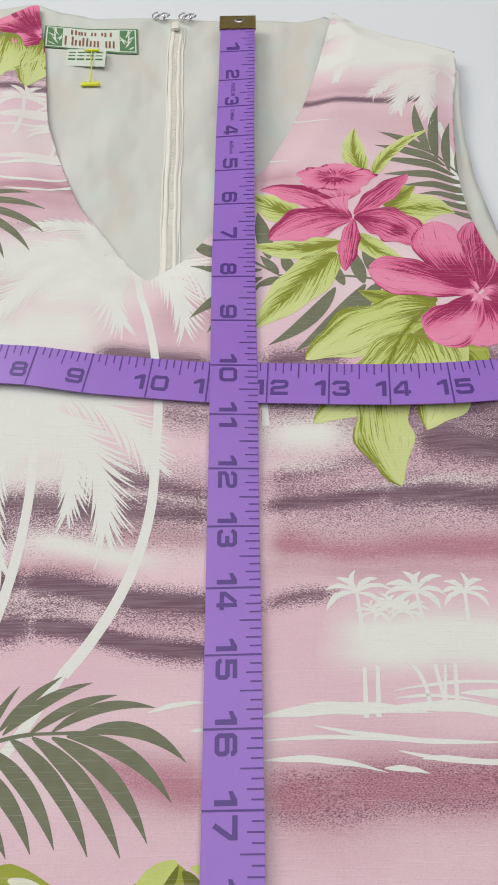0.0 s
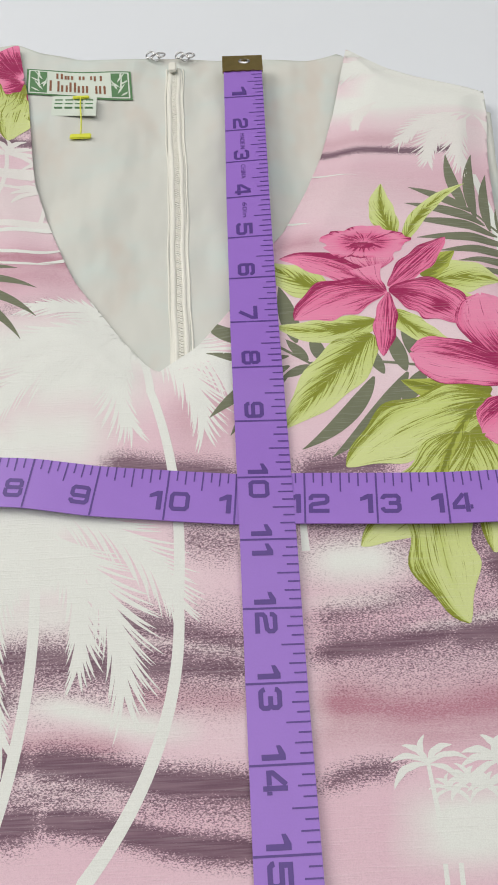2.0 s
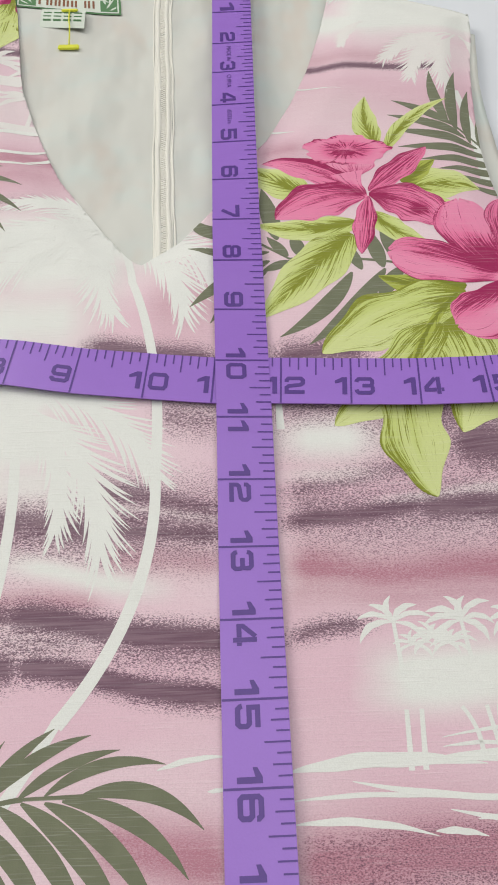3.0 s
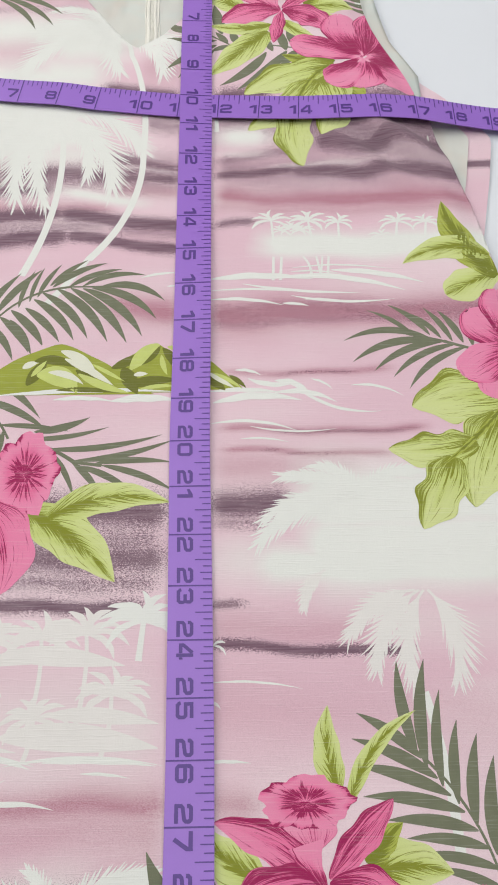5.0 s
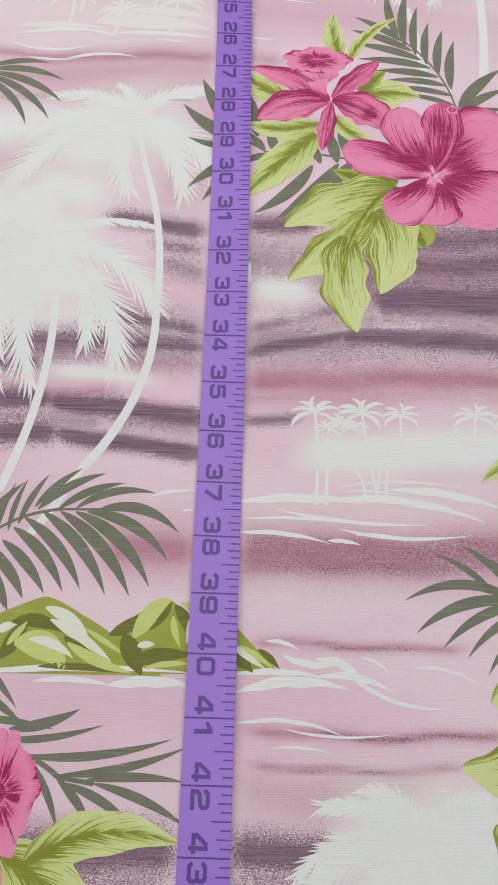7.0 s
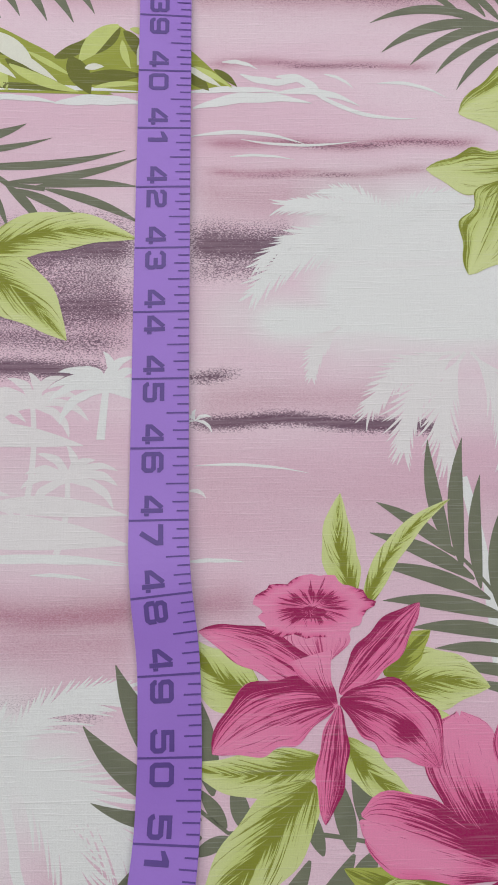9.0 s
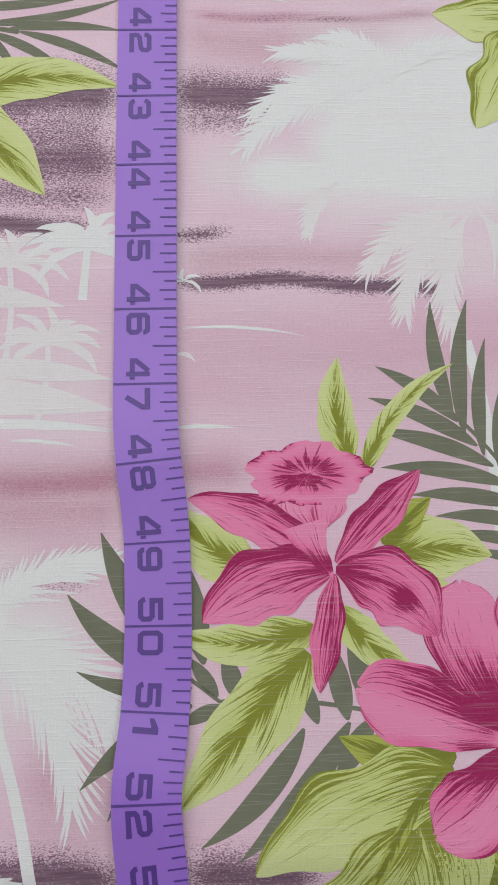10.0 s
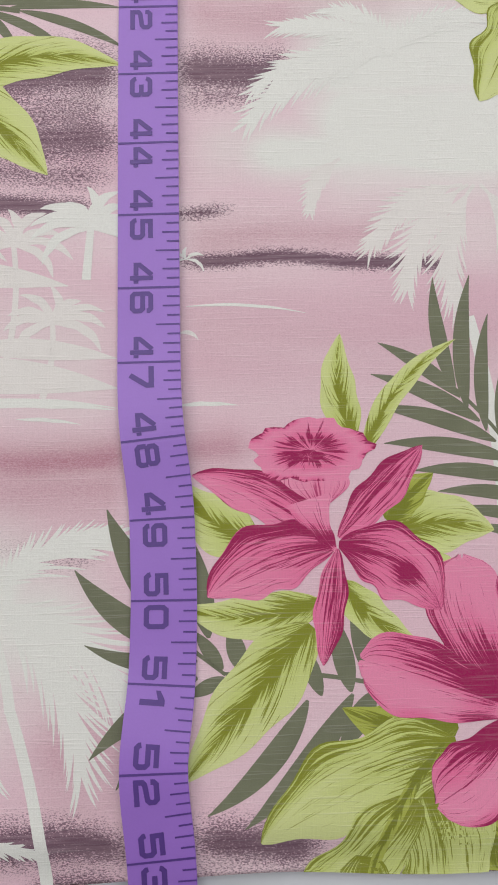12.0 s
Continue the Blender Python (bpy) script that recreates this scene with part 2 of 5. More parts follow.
def edge_distance(x, y):
    """How far inside the front of the dress a point lies, roughly; negative outside."""
    d = np.minimum(side_right(y) - x, x - side_left(y)) * 0.95
    d = np.minimum(d, y - HEM - 0.0009 * np.sin(x / 0.017) - 0.0007 * np.sin(x / 0.041 + 1))
    shoulders = np.where(x > -0.03, shoulder(np.maximum(x, 0.0575)), shoulder(np.minimum(x, -0.128)))
    d = np.minimum(d, (shoulders - y) * 0.8)
    neck = np.where(x > -0.042, x - neck_right(y), neck_left(y) - x) * 0.75
    neck = np.where(y > -0.197, neck, np.hypot(x + 0.042, y + 0.197) * 0.7 + 1e-4)
    return np.minimum(d, neck)


def rise(x, y):
    """Height of the front cloth over the table."""
    d = np.clip(edge_distance(x, y) / 0.016, 0, 1)
    z = 0.0046 + 0.0034 * d * d * (3 - 2 * d)
    z = z + 0.0006 * np.sin(x / 0.031 + 1.3 * np.sin(y / 0.05)) * np.sin(y / 0.043 + 0.7) + 0.0004 * np.sin(x / 0.023 + y / 0.031)
    z = z + 0.0011 * np.exp(-((y - HEM) / 0.022) ** 2) * np.sin(x / 0.0135 + 0.6 * np.sin(x / 0.03))
    pucker = np.exp(-((x - 0.128) / 0.034) ** 2 - ((y + 0.292) / 0.034) ** 2)
    z = z + 0.0042 * pucker * np.sin((0.75 * x + y) / 0.0062 + 1.0)
    up = np.clip((y + 0.37) / 0.15, 0, 1)
    z = z + 0.0030 * up * up * (3 - 2 * up) + 0.0045 * np.exp(-((x - 0.10) / 0.045) ** 2 - ((y + 0.255) / 0.05) ** 2)
    ripple = np.exp(-((x - 0.09) / 0.05) ** 2 - ((y + 0.31) / 0.05) ** 2)
    z = z + 0.0012 * ripple * np.sin(x / 0.0085 + y / 0.03)
    return z


def drawn(x, y):
    """Where a spot of the printed repeat lies: the cloth is pulled a little askew at the shoulders."""
    k = np.maximum(y + 0.19, 0)
    bunch = 0.0085 * np.exp(-((x - 0.118) / 0.03) ** 2 - ((y + 0.295) / 0.035) ** 2) * np.sin((x - 0.112) / 0.010)
    sway = 0.0022 * np.exp(-((x - 0.07) / 0.06) ** 2 - ((y + 0.31) / 0.05) ** 2) * np.sin(x / 0.012 + 0.5)
    return x + 0.5 * x * k, y + bunch + sway


def undrawn(x, y):
    u, v = x, y
    for _ in range(4):
        a, b = drawn(u, v)
        u, v = u + x - a, v + y - b
    return u, v


def clipped(X, Y):
    """Draws the grid points that lie just outside the dress in to its edge. Returns the points and which cells stay."""
    inside = edge_distance(X, Y) > 0
    near, sx, sy = np.zeros(X.shape), np.zeros(X.shape), np.zeros(X.shape)
    pad = lambda a: np.pad(a, 1)
    pi, px, py = pad(inside.astype(float)), pad(X), pad(Y)
    h, w = X.shape
    for i in (0, 1, 2):
        for j in (0, 1, 2):
            m = pi[i:i + h, j:j + w]
            near += m
            sx += m * px[i:i + h, j:j + w]
            sy += m * py[i:i + h, j:j + w]
    move = ~inside & (near > 0)
    if move.any():
        tx, ty = sx[move] / near[move], sy[move] / near[move]
        ox, oy = X[move], Y[move]
        lo, hi = np.zeros(ox.shape), np.ones(ox.shape)
        for _ in range(10):
            mid = (lo + hi) / 2
            ok = edge_distance(ox + (tx - ox) * mid, oy + (ty - oy) * mid) > 0
            hi, lo = np.where(ok, mid, hi), np.where(ok, lo, mid)
        X, Y = X.copy(), Y.copy()
        X[move], Y[move] = ox + (tx - ox) * hi, oy + (ty - oy) * hi
    use = inside | move
    cells = use[:-1, :-1] & use[1:, :-1] & use[:-1, 1:] & use[1:, 1:]
    cells &= inside[:-1, :-1] | inside[1:, :-1] | inside[:-1, 1:] | inside[1:, 1:]
    return X, Y, cells


def grid_faces(cells, start=0):
    h, w = cells.shape
    i, j = np.nonzero(cells)
    a = start + i * (w + 1) + j
    return np.stack([a, a + 1, a + w + 2, a + w + 1], 1)


def mesh_of(name, verts, faces, mat, parent, attrs=(), label="", smooth=True):
    used = np.unique(faces)
    order = np.full(len(verts), -1)
    order[used] = np.arange(len(used))
    verts, faces = verts[used], order[faces]
    flip = np.cross(verts[faces[:, 1]] - verts[faces[:, 0]], verts[faces[:, 3]] - verts[faces[:, 0]])[:, 2] < 0
    faces[flip] = faces[flip][:, ::-1]
    me = bpy.data.meshes.new(name)
    me.from_pydata(verts.tolist(), [], faces.tolist())
    for key, kind, field, data in attrs:
        a = me.attributes.new(key, kind, "POINT")
        a.data.foreach_set(field, np.ascontiguousarray(data[used], dtype=np.float32).ravel())
    if smooth:
        me.shade_smooth()
    me.materials.append(mat)
    ob = new(name, me)
    ob.parent = parent
    return tagged(ob, label)


# ---- dye of the cloth: bands of sky and water ----
BANDS = []


def band(kind, x0, y0, x1, y1, thick, strength):
    BANDS.append((kind, x0 / 1000, y0 / 1000, x1 / 1000, y1 / 1000, thick / 1000, strength))


band("dark", -62.4, -791.2, -11.5, -797.9, 4.3, 1)
band("dark", 12.2, -795.5, 47.8, -796.5, 5, 0.9)
band("dark", -37.6, -807.5, -11, -810.4, 4.2, 0.6)
band("dark", -33.9, -819.7, -9.1, -824.3, 6.9, 0.5)
band("dark", 86.2, -802.7, 253.2, -798.5, 9.3, 0.75)
band("dark", 70.7, -818.9, 249.9, -814.6, 9, 0.8)
band("dark", 12.6, -823.8, 58.7, -832.9, 8.8, 0.55)
band("dark", 75.7, -839.2, 245, -838.6, 8, 1.1)
band("dark", 13.1, -857.1, 64.1, -844.5, 4.6, 0.6)
band("dark", 63.7, -854.4, 242.9, -848.6, 3.9, 0.4)
band("dark", -57.4, -852.2, -9.2, -860.9, 5.1, 0.75)
band("dark", -98.1, -863.5, -47.7, -868.7, 5.7, 0.9)
band("dark", -53.3, -868.2, -8.9, -869.8, 3.5, 0.875)
band("dark", 13.3, -869.3, 63.5, -859.9, 3.5, 1)
band("dark", 57.9, -861.6, 239.5, -865.5, 5.7, 1)
band("rose", 13.5, -886, 235.7, -884.3, 6.1, 1)
band("rose", -52.5, -877.6, -8.5, -880.4, 4.3, 0.6)
band("white", -82.3, -880.8, -32.6, -888.9, 3.7, 1)
band("rose", -218.6, -892, -51.2, -894.4, 3.6, 0.7)
band("dark", -215, -906.8, -80.5, -898, 3.9, 1.2)
band("dark", -80.4, -898.3, -7.5, -908.3, 3.6, 1.25)
band("dark", 11.2, -908.2, 37.9, -905.3, 2.6, 0.7)
band("dark", -210.4, -925.4, -75.9, -915.2, 4.4, 1.2)
band("dark", -76, -914.9, -8.1, -925.8, 3.1, 1.25)
band("dark", -221.2, -881.4, -85.3, -878.3, 4.7, 0.75)
band("rose", -47.8, -968.1, -8.9, -971.3, 7.1, 1)
band("rose", 11.1, -973.5, 218.5, -968.4, 8.7, 1.1)
band("dark", 11.2, -979.3, 129.5, -975.6, 3, 0.3)
band("dark", 11, -967, 130.6, -966.1, 2.6, 0.25)
band("white", 12.8, -834.7, 47.2, -834.9, 8.7, 1)
band("white", 40.4, -921.7, 228.5, -919.3, 8.5, 1.3)
band("white", 37.7, -927.4, 227.8, -922.8, 6.2, 1)
band("rose", 17.8, -1011.7, 106.4, -1011.2, 1.6, 0.8)
band("dark", 44.1, -1011.5, 87.2, -1011.7, 0.9, 0.35)
band("rose", 16, -1046.7, 121.7, -1047, 1.7, 0.9)
band("dark", 43.5, -1047.3, 117.1, -1047.5, 0.9, 0.45)
band("rose", 16.1, -1059.4, 102.2, -1060, 1.5, 0.9)
band("dark", 34.2, -1059.8, 75, -1060, 0.6, 0.4)
band("rose", -114.2, -678.7, -7.7, -677.3, 5.3, 0.8)
band("rose", -267.2, -694.2, -9.1, -686.6, 8.6, 0.45)
band("white", -86, -732.2, -39.6, -721.5, 17.7, 1.3)
band("white", -93.6, -749.2, -47.9, -740, 15.6, 1)
band("white", -244.3, -787.5, -86.2, -790.8, 21.5, 1.4)
band("white", -236.4, -819.5, -74.9, -815.5, 17.1, 1.4)
band("white", -230.6, -843.1, -81.2, -839.6, 13.1, 1)
band("rose", -255.5, -741.7, -106.8, -741.6, 19.5, 0.35)
band("rose", -36.8, -770.8, -9.5, -770.1, 15, 0.35)
band("dark", -175.4, -544, -11.8, -544.8, 7.5, 0.9)
band("dark", -173, -562, -14, -562, 17, 0.5)
band("dark", -173.3, -569.6, -11.8, -568.8, 7.3, 0.75)
band("dark", -172.4, -580.7, -14.9, -581.1, 4.4, 0.5)
band("dark", 10.5, -543.6, 49.8, -542.8, 5.5, 1)
band("dark", 10.3, -552.9, 41.6, -551.8, 3.8, 0.45)
band("dark", -171.4, -593.1, -22.6, -592.3, 2.4, 1.1)
band("dark", 9.3, -594.2, 24.9, -593.9, 1.6, 0.8)
band("dark", 11.3, -611.8, 100.6, -614.5, 1.6, 1.2)
band("rose", 10.9, -637, 184.4, -644.5, 15.3, 0.22)
band("rose", 11.4, -603.7, 82, -604.9, 6, 0.4)
band("rose", 12.8, -1069.2, 86.5, -1069.9, 8.7, 0.4)
band("rose", -164.7, -674.9, -11.2, -678.7, 2.9, 0.9)
band("rose", -163.4, -690.1, -13.4, -694, 12.4, 0.25)
band("rose", 9.3, -676.4, 30.3, -676.9, 4.8, 0.6)
band("dark", -161.7, -711.1, -18.8, -707.3, 4.5, 0.3)
band("white", 54.8, -540.2, 196.2, -539.6, 18.2, 1.3)
band("white", 56.7, -565.6, 193.1, -567.5, 18.7, 1.4)
band("white", 31.2, -573.6, 191.9, -578, 9.1, 1.2)
band("white", 13.9, -571.3, 64.2, -573, 10.3, 0.5)
band("white", 86, -601, 188.7, -606.8, 12, 0.3)
band("white", -159.9, -733.4, -25.8, -730.6, 16.9, 1)
band("white", -167.6, -638.9, -12.3, -646, 20.5, 0.45)
band("white", 65.8, -560.2, 167.2, -559.5, 21.6, 0.6)
band("dark", 64.6, -829.4, 247.8, -825, 20.2, 0.55)
band("dark", 13.2, -864.2, 240.7, -859.7, 11.4, 0.5)
band("dark", -223.4, -872.7, -9.1, -864, 11.7, 0.625)
band("dark", 9.7, -820.4, 87.7, -828.8, 16.9, 0.5)
band("dark", -52.8, -907.8, -7.3, -912.6, 5.1, 0.5)
band("dark", -213.2, -914, -52.8, -907.8, 7, 0.45)
band("dark", 11.1, -972.2, 218.3, -969.7, 7.6, 0.22)
band("rose", 9.6, -894.6, 234.2, -891.3, 4.2, 0.5)
band("white", 13, -850.6, 46.9, -848.5, 3.3, 0.5)
band("white", 46.7, -859.6, 103.2, -854.4, 1.9, 0.5)
band("white", -59.7, -858.1, -9.1, -864, 1.9, 0.4)
band("white", -97.9, -742.6, -48, -741.9, 21.6, 1.1)
band("white", -58.5, -731.5, -21.6, -729.4, 14.9, 1)
band("white", -106.3, -774, -61.9, -776.2, 16.1, 1)
band("white", -160.2, -808.8, -68.5, -807.8, 17.2, 1.3)
band("white", -154.5, -833.1, -68, -832.4, 13.9, 1.2)
band("white", -103.4, -851.2, -63.4, -850.9, 9, 0.8)


def dye_at(x, y):
    x, y = undrawn(x, y)
    dye = np.zeros((x.size, 4))
    dye[:, 3] = 1
    lanes = {"dark": 0, "rose": 1, "white": 2}
    wob = 0.0011 * np.sin(x / 0.019 + 3 * np.sin(y / 0.07)) + 0.0006 * np.sin(x / 0.0071 + y / 0.02)
    for kind, x0, y0, x1, y1, thick, strength in BANDS:
        along = np.clip((x - x0) / (x1 - x0), -0.15, 1.15)
        dy = y + wob - (y0 + (y1 - y0) * along)
        dy = (dy + REPEAT / 2) % REPEAT - REPEAT / 2
        soft = 0.02 if kind == "white" else 0.011
        ends = np.clip((x - x0) / soft + 0.5, 0, 1) * np.clip((x1 - x) / soft + 0.5, 0, 1)
        fall = np.exp(-np.abs(dy / (thick * (1.1 if kind == "white" else 1.3))) ** (2.0 if kind == "white" else 1.6))
        dye[:, lanes[kind]] = np.maximum(dye[:, lanes[kind]], strength * ends * fall)
    dye[:, 0] *= 1 - 0.95 * np.clip(dye[:, 2], 0, 1)
    return dye


dress = tagged(new("dress"), "sleeveless pink tropical-print cotton dress laid flat on a white table", "dress")
gx, gy = np.meshgrid(np.arange(-0.40, 0.315, CELL), np.arange(-1.3617, 0.05, CELL))
cx, cy, cells = clipped(gx, gy)
cx, cy = cx.ravel(), cy.ravel()
front = mesh_of("front_panel", np.stack([cx, cy, rise(cx, cy)], 1), grid_faces(cells), CLOTH, dress,
                [("dye", "FLOAT_COLOR", "color", dye_at(cx, cy))], "pink cotton front with mauve bands and white mist")
thick = front.modifiers.new("cloth", "SOLIDIFY")
thick.thickness, thick.offset = 0.0006, -1

# back of the dress, seen inside the neck
back_top = curve_of((-220, -129, -113, -90, -68, -52, -33, -11, 13, 36, 49, 56, 62, 80, 133, 230), (20, 48, 37, 27.5, 27, 28, 28, 21.5, 19.5, 17.5, 22, 25, 14, -6, -38, -80), 3)
back_side = curve_of((-420, -366, -316, -280, -241, -226, -188, -168, -126, -74, -15, 60), (156, 174.5, 186, 192.5, 166, 150.5, 134, 130.5, 125.5, 125.5, 133, 133), 4)


def lie_of_back(x, y):
    z = 0.0050 + 0.0016 * np.sin(x / 0.015 + 0.9 * np.sin(y / 0.03)) * np.sin(y / 0.024 + 1 + x / 0.05) + 0.0004 * np.sin(y / 0.008 + 3 * np.sin(x / 0.03)) * np.sin(x / 0.025 + 2)
    return z + 0.0005 * np.exp(-((y - back_top(x)) / 0.006) ** 2)


bx, by = np.meshgrid(np.linspace(0, 1, 130), np.linspace(0, 1, 150))
top = back_top(-0.215 + bx * 0.345)
wy = -0.40 + by * (top + 0.40)
wx = -0.215 + bx * (np.minimum(back_side(wy), 0.15) + 0.215)
wy = np.minimum(wy, back_top(wx))
lining = mesh_of("back_lining", np.stack([wx.ravel(), wy.ravel(), lie_of_back(wx, wy).ravel()], 1), grid_faces(np.ones((149, 129), bool)), LINING, dress,
                 label="plain cream back lining inside the neck")
thick = lining.modifiers.new("cloth", "SOLIDIFY")
thick.thickness, thick.offset = 0.0008, -1
# the back's side, folded out at the armhole
fx, fy = np.meshgrid(np.linspace(0, 1, 40), np.linspace(-0.40, -0.205, 90))
for name, x_in, x_out, z0, label in (("side_fold", 0.12, 0.0, 0.0018, "pink printed side of the back under the front"), ("armhole_facing", 0.10, -0.015, 0.0028, "pale facing of the armhole")):
    ox = np.minimum(back_side(fy) + x_out, 0.30)
    X = x_in + fx * (ox - x_in)
    z = z0 + 0.0004 * np.sin(X / 0.012 + fy / 0.02)
    dye = dye_at(X.ravel() + 0.10, fy.ravel() + 0.18)
    dye[:, 0] = np.maximum(dye[:, 0] * 0.3, 1.1 * np.exp(-((fy.ravel() + 0.303) / 0.0028) ** 2))
    mesh_of(name, np.stack([X.ravel(), fy.ravel(), z.ravel()], 1), grid_faces(np.ones((89, 39), bool)), CLOTH if name == "side_fold" else LINING, dress,
            [("dye", "FLOAT_COLOR", "color", dye)], label)


# ---- printed motifs, one repeat laid out and carried down the cloth ----
def profile(shape, u):
    if shape == "leaf":
        w = (u + 0.012) ** 0.6 * (1.004 - u) ** 0.95
    elif shape == "lobe":
        w = (u + 0.03) ** 0.6 * (1.004 - u) ** 0.78 * (1 + 0.06 * np.sin(u * 12))
    elif shape == "lance":
        w = (u + 0.012) ** 0.85 * (1.0 - u) ** 1.1 + 0.012
    elif shape == "hair":
        w = (u + 0.25) ** 0.5 * (1.0 - u) ** 0.8 + 0.03
    elif shape == "petal":
        w = (u + 0.015) ** 0.85 * (1.003 - u) ** 0.85
    elif shape == "fan":
        w = (u + 0.02) ** 0.62 * (1.01 - u ** 5) ** 0.55
    elif shape == "blunt":
        w = (u + 0.01) ** 0.45 * (1.01 - u ** 3) ** 0.55
    elif shape == "flare":
        w = (u + 0.05) ** 0.9 * (1 + 0.12 * np.sin(u * 9))
    else:
        w = 0.8 + 0.2 * u
    return w


def strip(x0, y0, x1, y1, width, bend, shape, nu=22, nv=8, wavy=0.0, ruffle=0.0):
    """Grid of a bent blade from its base to its tip, with the way along and across it."""
    nu, nv = max(nu, int(math.hypot(x1 - x0, y1 - y0) / 2.2)), max(nv, int(width / 2.2))
    u, v = np.meshgrid(np.linspace(0, 1, nu + 1), np.linspace(-1, 1, nv + 1), indexing="ij")
    dx, dy = x1 - x0, y1 - y0
    mx, my = (x0 + x1) / 2 - 2 * bend * dy, (y0 + y1) / 2 + 2 * bend * dx
    px = (1 - u) ** 2 * x0 + 2 * u * (1 - u) * mx + u * u * x1
    py = (1 - u) ** 2 * y0 + 2 * u * (1 - u) * my + u * u * y1
    tx = 2 * (1 - u) * (mx - x0) + 2 * u * (x1 - mx)
    ty = 2 * (1 - u) * (my - y0) + 2 * u * (y1 - my)
    n = np.hypot(tx, ty) + 1e-9
    full = np.linspace(0, 1, 200)
    w = width / 2 * profile(shape, u) / profile(shape, full).max()
    if wavy:
        w = w * (1 + wavy * np.sin(u * 17 + 2 * np.sign(v)) * np.abs(v) ** 2)
    push = ruffle * u ** 4 * (np.sin(v * 5.3 + x0) + 0.6 * np.sin(v * 11 + y0) + 0.4 * np.sin(v * 19 + x1))
    return px - ty / n * w * v + tx / n * push, py + tx / n * w * v + ty / n * push, u, v, math.hypot(dx, dy)


COUNT = [0]
SHEET = rise(gx, gy)


def on_cloth(x, y):
    """Height of the woven sheet itself, face by face."""
    i = np.clip((x + 0.40) / CELL, 0, gx.shape[1] - 1.001)
    j = np.clip((y + 1.3617) / CELL, 0, gx.shape[0] - 1.001)
    a, b = i.astype(int), j.astype(int)
    u, v = i - a, j - b
    z00, z10, z01, z11 = SHEET[b, a], SHEET[b, a + 1], SHEET[b + 1, a], SHEET[b + 1, a + 1]
    low = z00 + (z10 - z00) * u + (z11 - z10) * v
    high = z00 + (z11 - z01) * u + (z01 - z00) * v
    return np.where(u > v, low, high)


def lay(name, grids, layer, mat, label="", kind=""):
    """One printed motif on the cloth, at every repeat where it falls on the dress."""
    COUNT[0] += 1
    for k in (-1, 0, 1, 2):
        verts, faces, tones, ways, count = [], [], [], [], 0
        for X, Y, u, v, tone, size in grids:
            WX, WY = drawn(X / 1000, Y / 1000 + k * REPEAT)
            if WY.min() > 0.06 or WY.max() < HEM or WX.min() > 0.26 or WX.max() < -0.24:
                continue
            WX, WY, cells = clipped(WX, WY)
            if not cells.any():
                continue
            rim = 1 - np.clip(edge_distance(WX, WY) / 0.007, 0, 1)
            fold = np.exp(-((WX - 0.128) / 0.045) ** 2 - ((WY + 0.292) / 0.045) ** 2)
            step = layer * 0.000012 + len(verts) % 9 * 0.0000004 + COUNT[0] % 7 * 0.0000007
            z = on_cloth(WX, WY) + LIFT + step * (1 + 2 * np.maximum(rim, fold)) + 0.00006 * np.maximum(rim, fold)
            verts.append(np.stack([WX.ravel(), WY.ravel(), z.ravel()], 1))
            faces.append(grid_faces(cells, count))
            count += X.size
            tones.append(np.broadcast_to(tone, X.shape).ravel())
            seed = random.random() * 50
            lean = size[2] if len(size) > 2 else 0.0
            cross = np.abs(v) * size[1] / 2000 - lean * u * size[0] / 1000 if lean else v * size[1] / 2000
            ways.append(np.stack([u.ravel() * size[0] / 1000 + seed, cross.ravel(), np.full(X.size, seed) + (0.6 * v.ravel() if lean else 0) ], 1))
        if verts:
            tagged(mesh_of(name, np.concatenate(verts), np.concatenate(faces), mat, front,
                           [("tone", "FLOAT", "value", np.concatenate(tones)), ("along", "FLOAT_VECTOR", "vector", np.concatenate(ways))], label, True), kind=kind)


def leaf(layer, x0, y0, x1, y1, width, bend, look_of="", shape="leaf"):
    X, Y, u, v, size = strip(x0, y0, x1, y1, width, bend, "lobe" if look_of == "lobe" else shape, 24, 10, 0.12 if look_of == "lobe" else 0.06)
    dim = np.clip(-v, 0, 1)
    tone = 0.5 * np.exp(-np.abs(v) / 0.12) * (1.05 - 0.6 * u) + np.where(v < 0, 0.5 * np.exp(-((dim - 0.05) / 0.5) ** 2) * (1 - 0.25 * u), 0.3 * np.exp(-v / 0.4)) + 0.08
    if look_of != "lobe" and shape != "blunt":
        tone = tone + 0.4 * np.exp(-u * 4)
    if look_of == "lobe":
        tone = 0.07 + 0.8 * np.exp(-u * 3.4) + 0.4 * np.exp(-np.abs(v) / 0.10) * (1 - u) + 0.55 * np.clip(-v * 2.2 - 0.75, 0, 1) * np.clip(u * 2.4 - 0.6, 0, 1)
    if look_of == "dark":
        tone = tone + 0.18
    lay("printed_leaf", [(X, Y, u, v, tone, (size, width, 0.0 if look_of == "lobe" else 0.34))], layer, LEAF_DARK if look_of == "dark" else LEAF)


def blunt(layer, x0, y0, x1, y1, width, bend, look_of=""):
    leaf(layer, x0, y0, x1, y1, width, bend, look_of, "blunt")


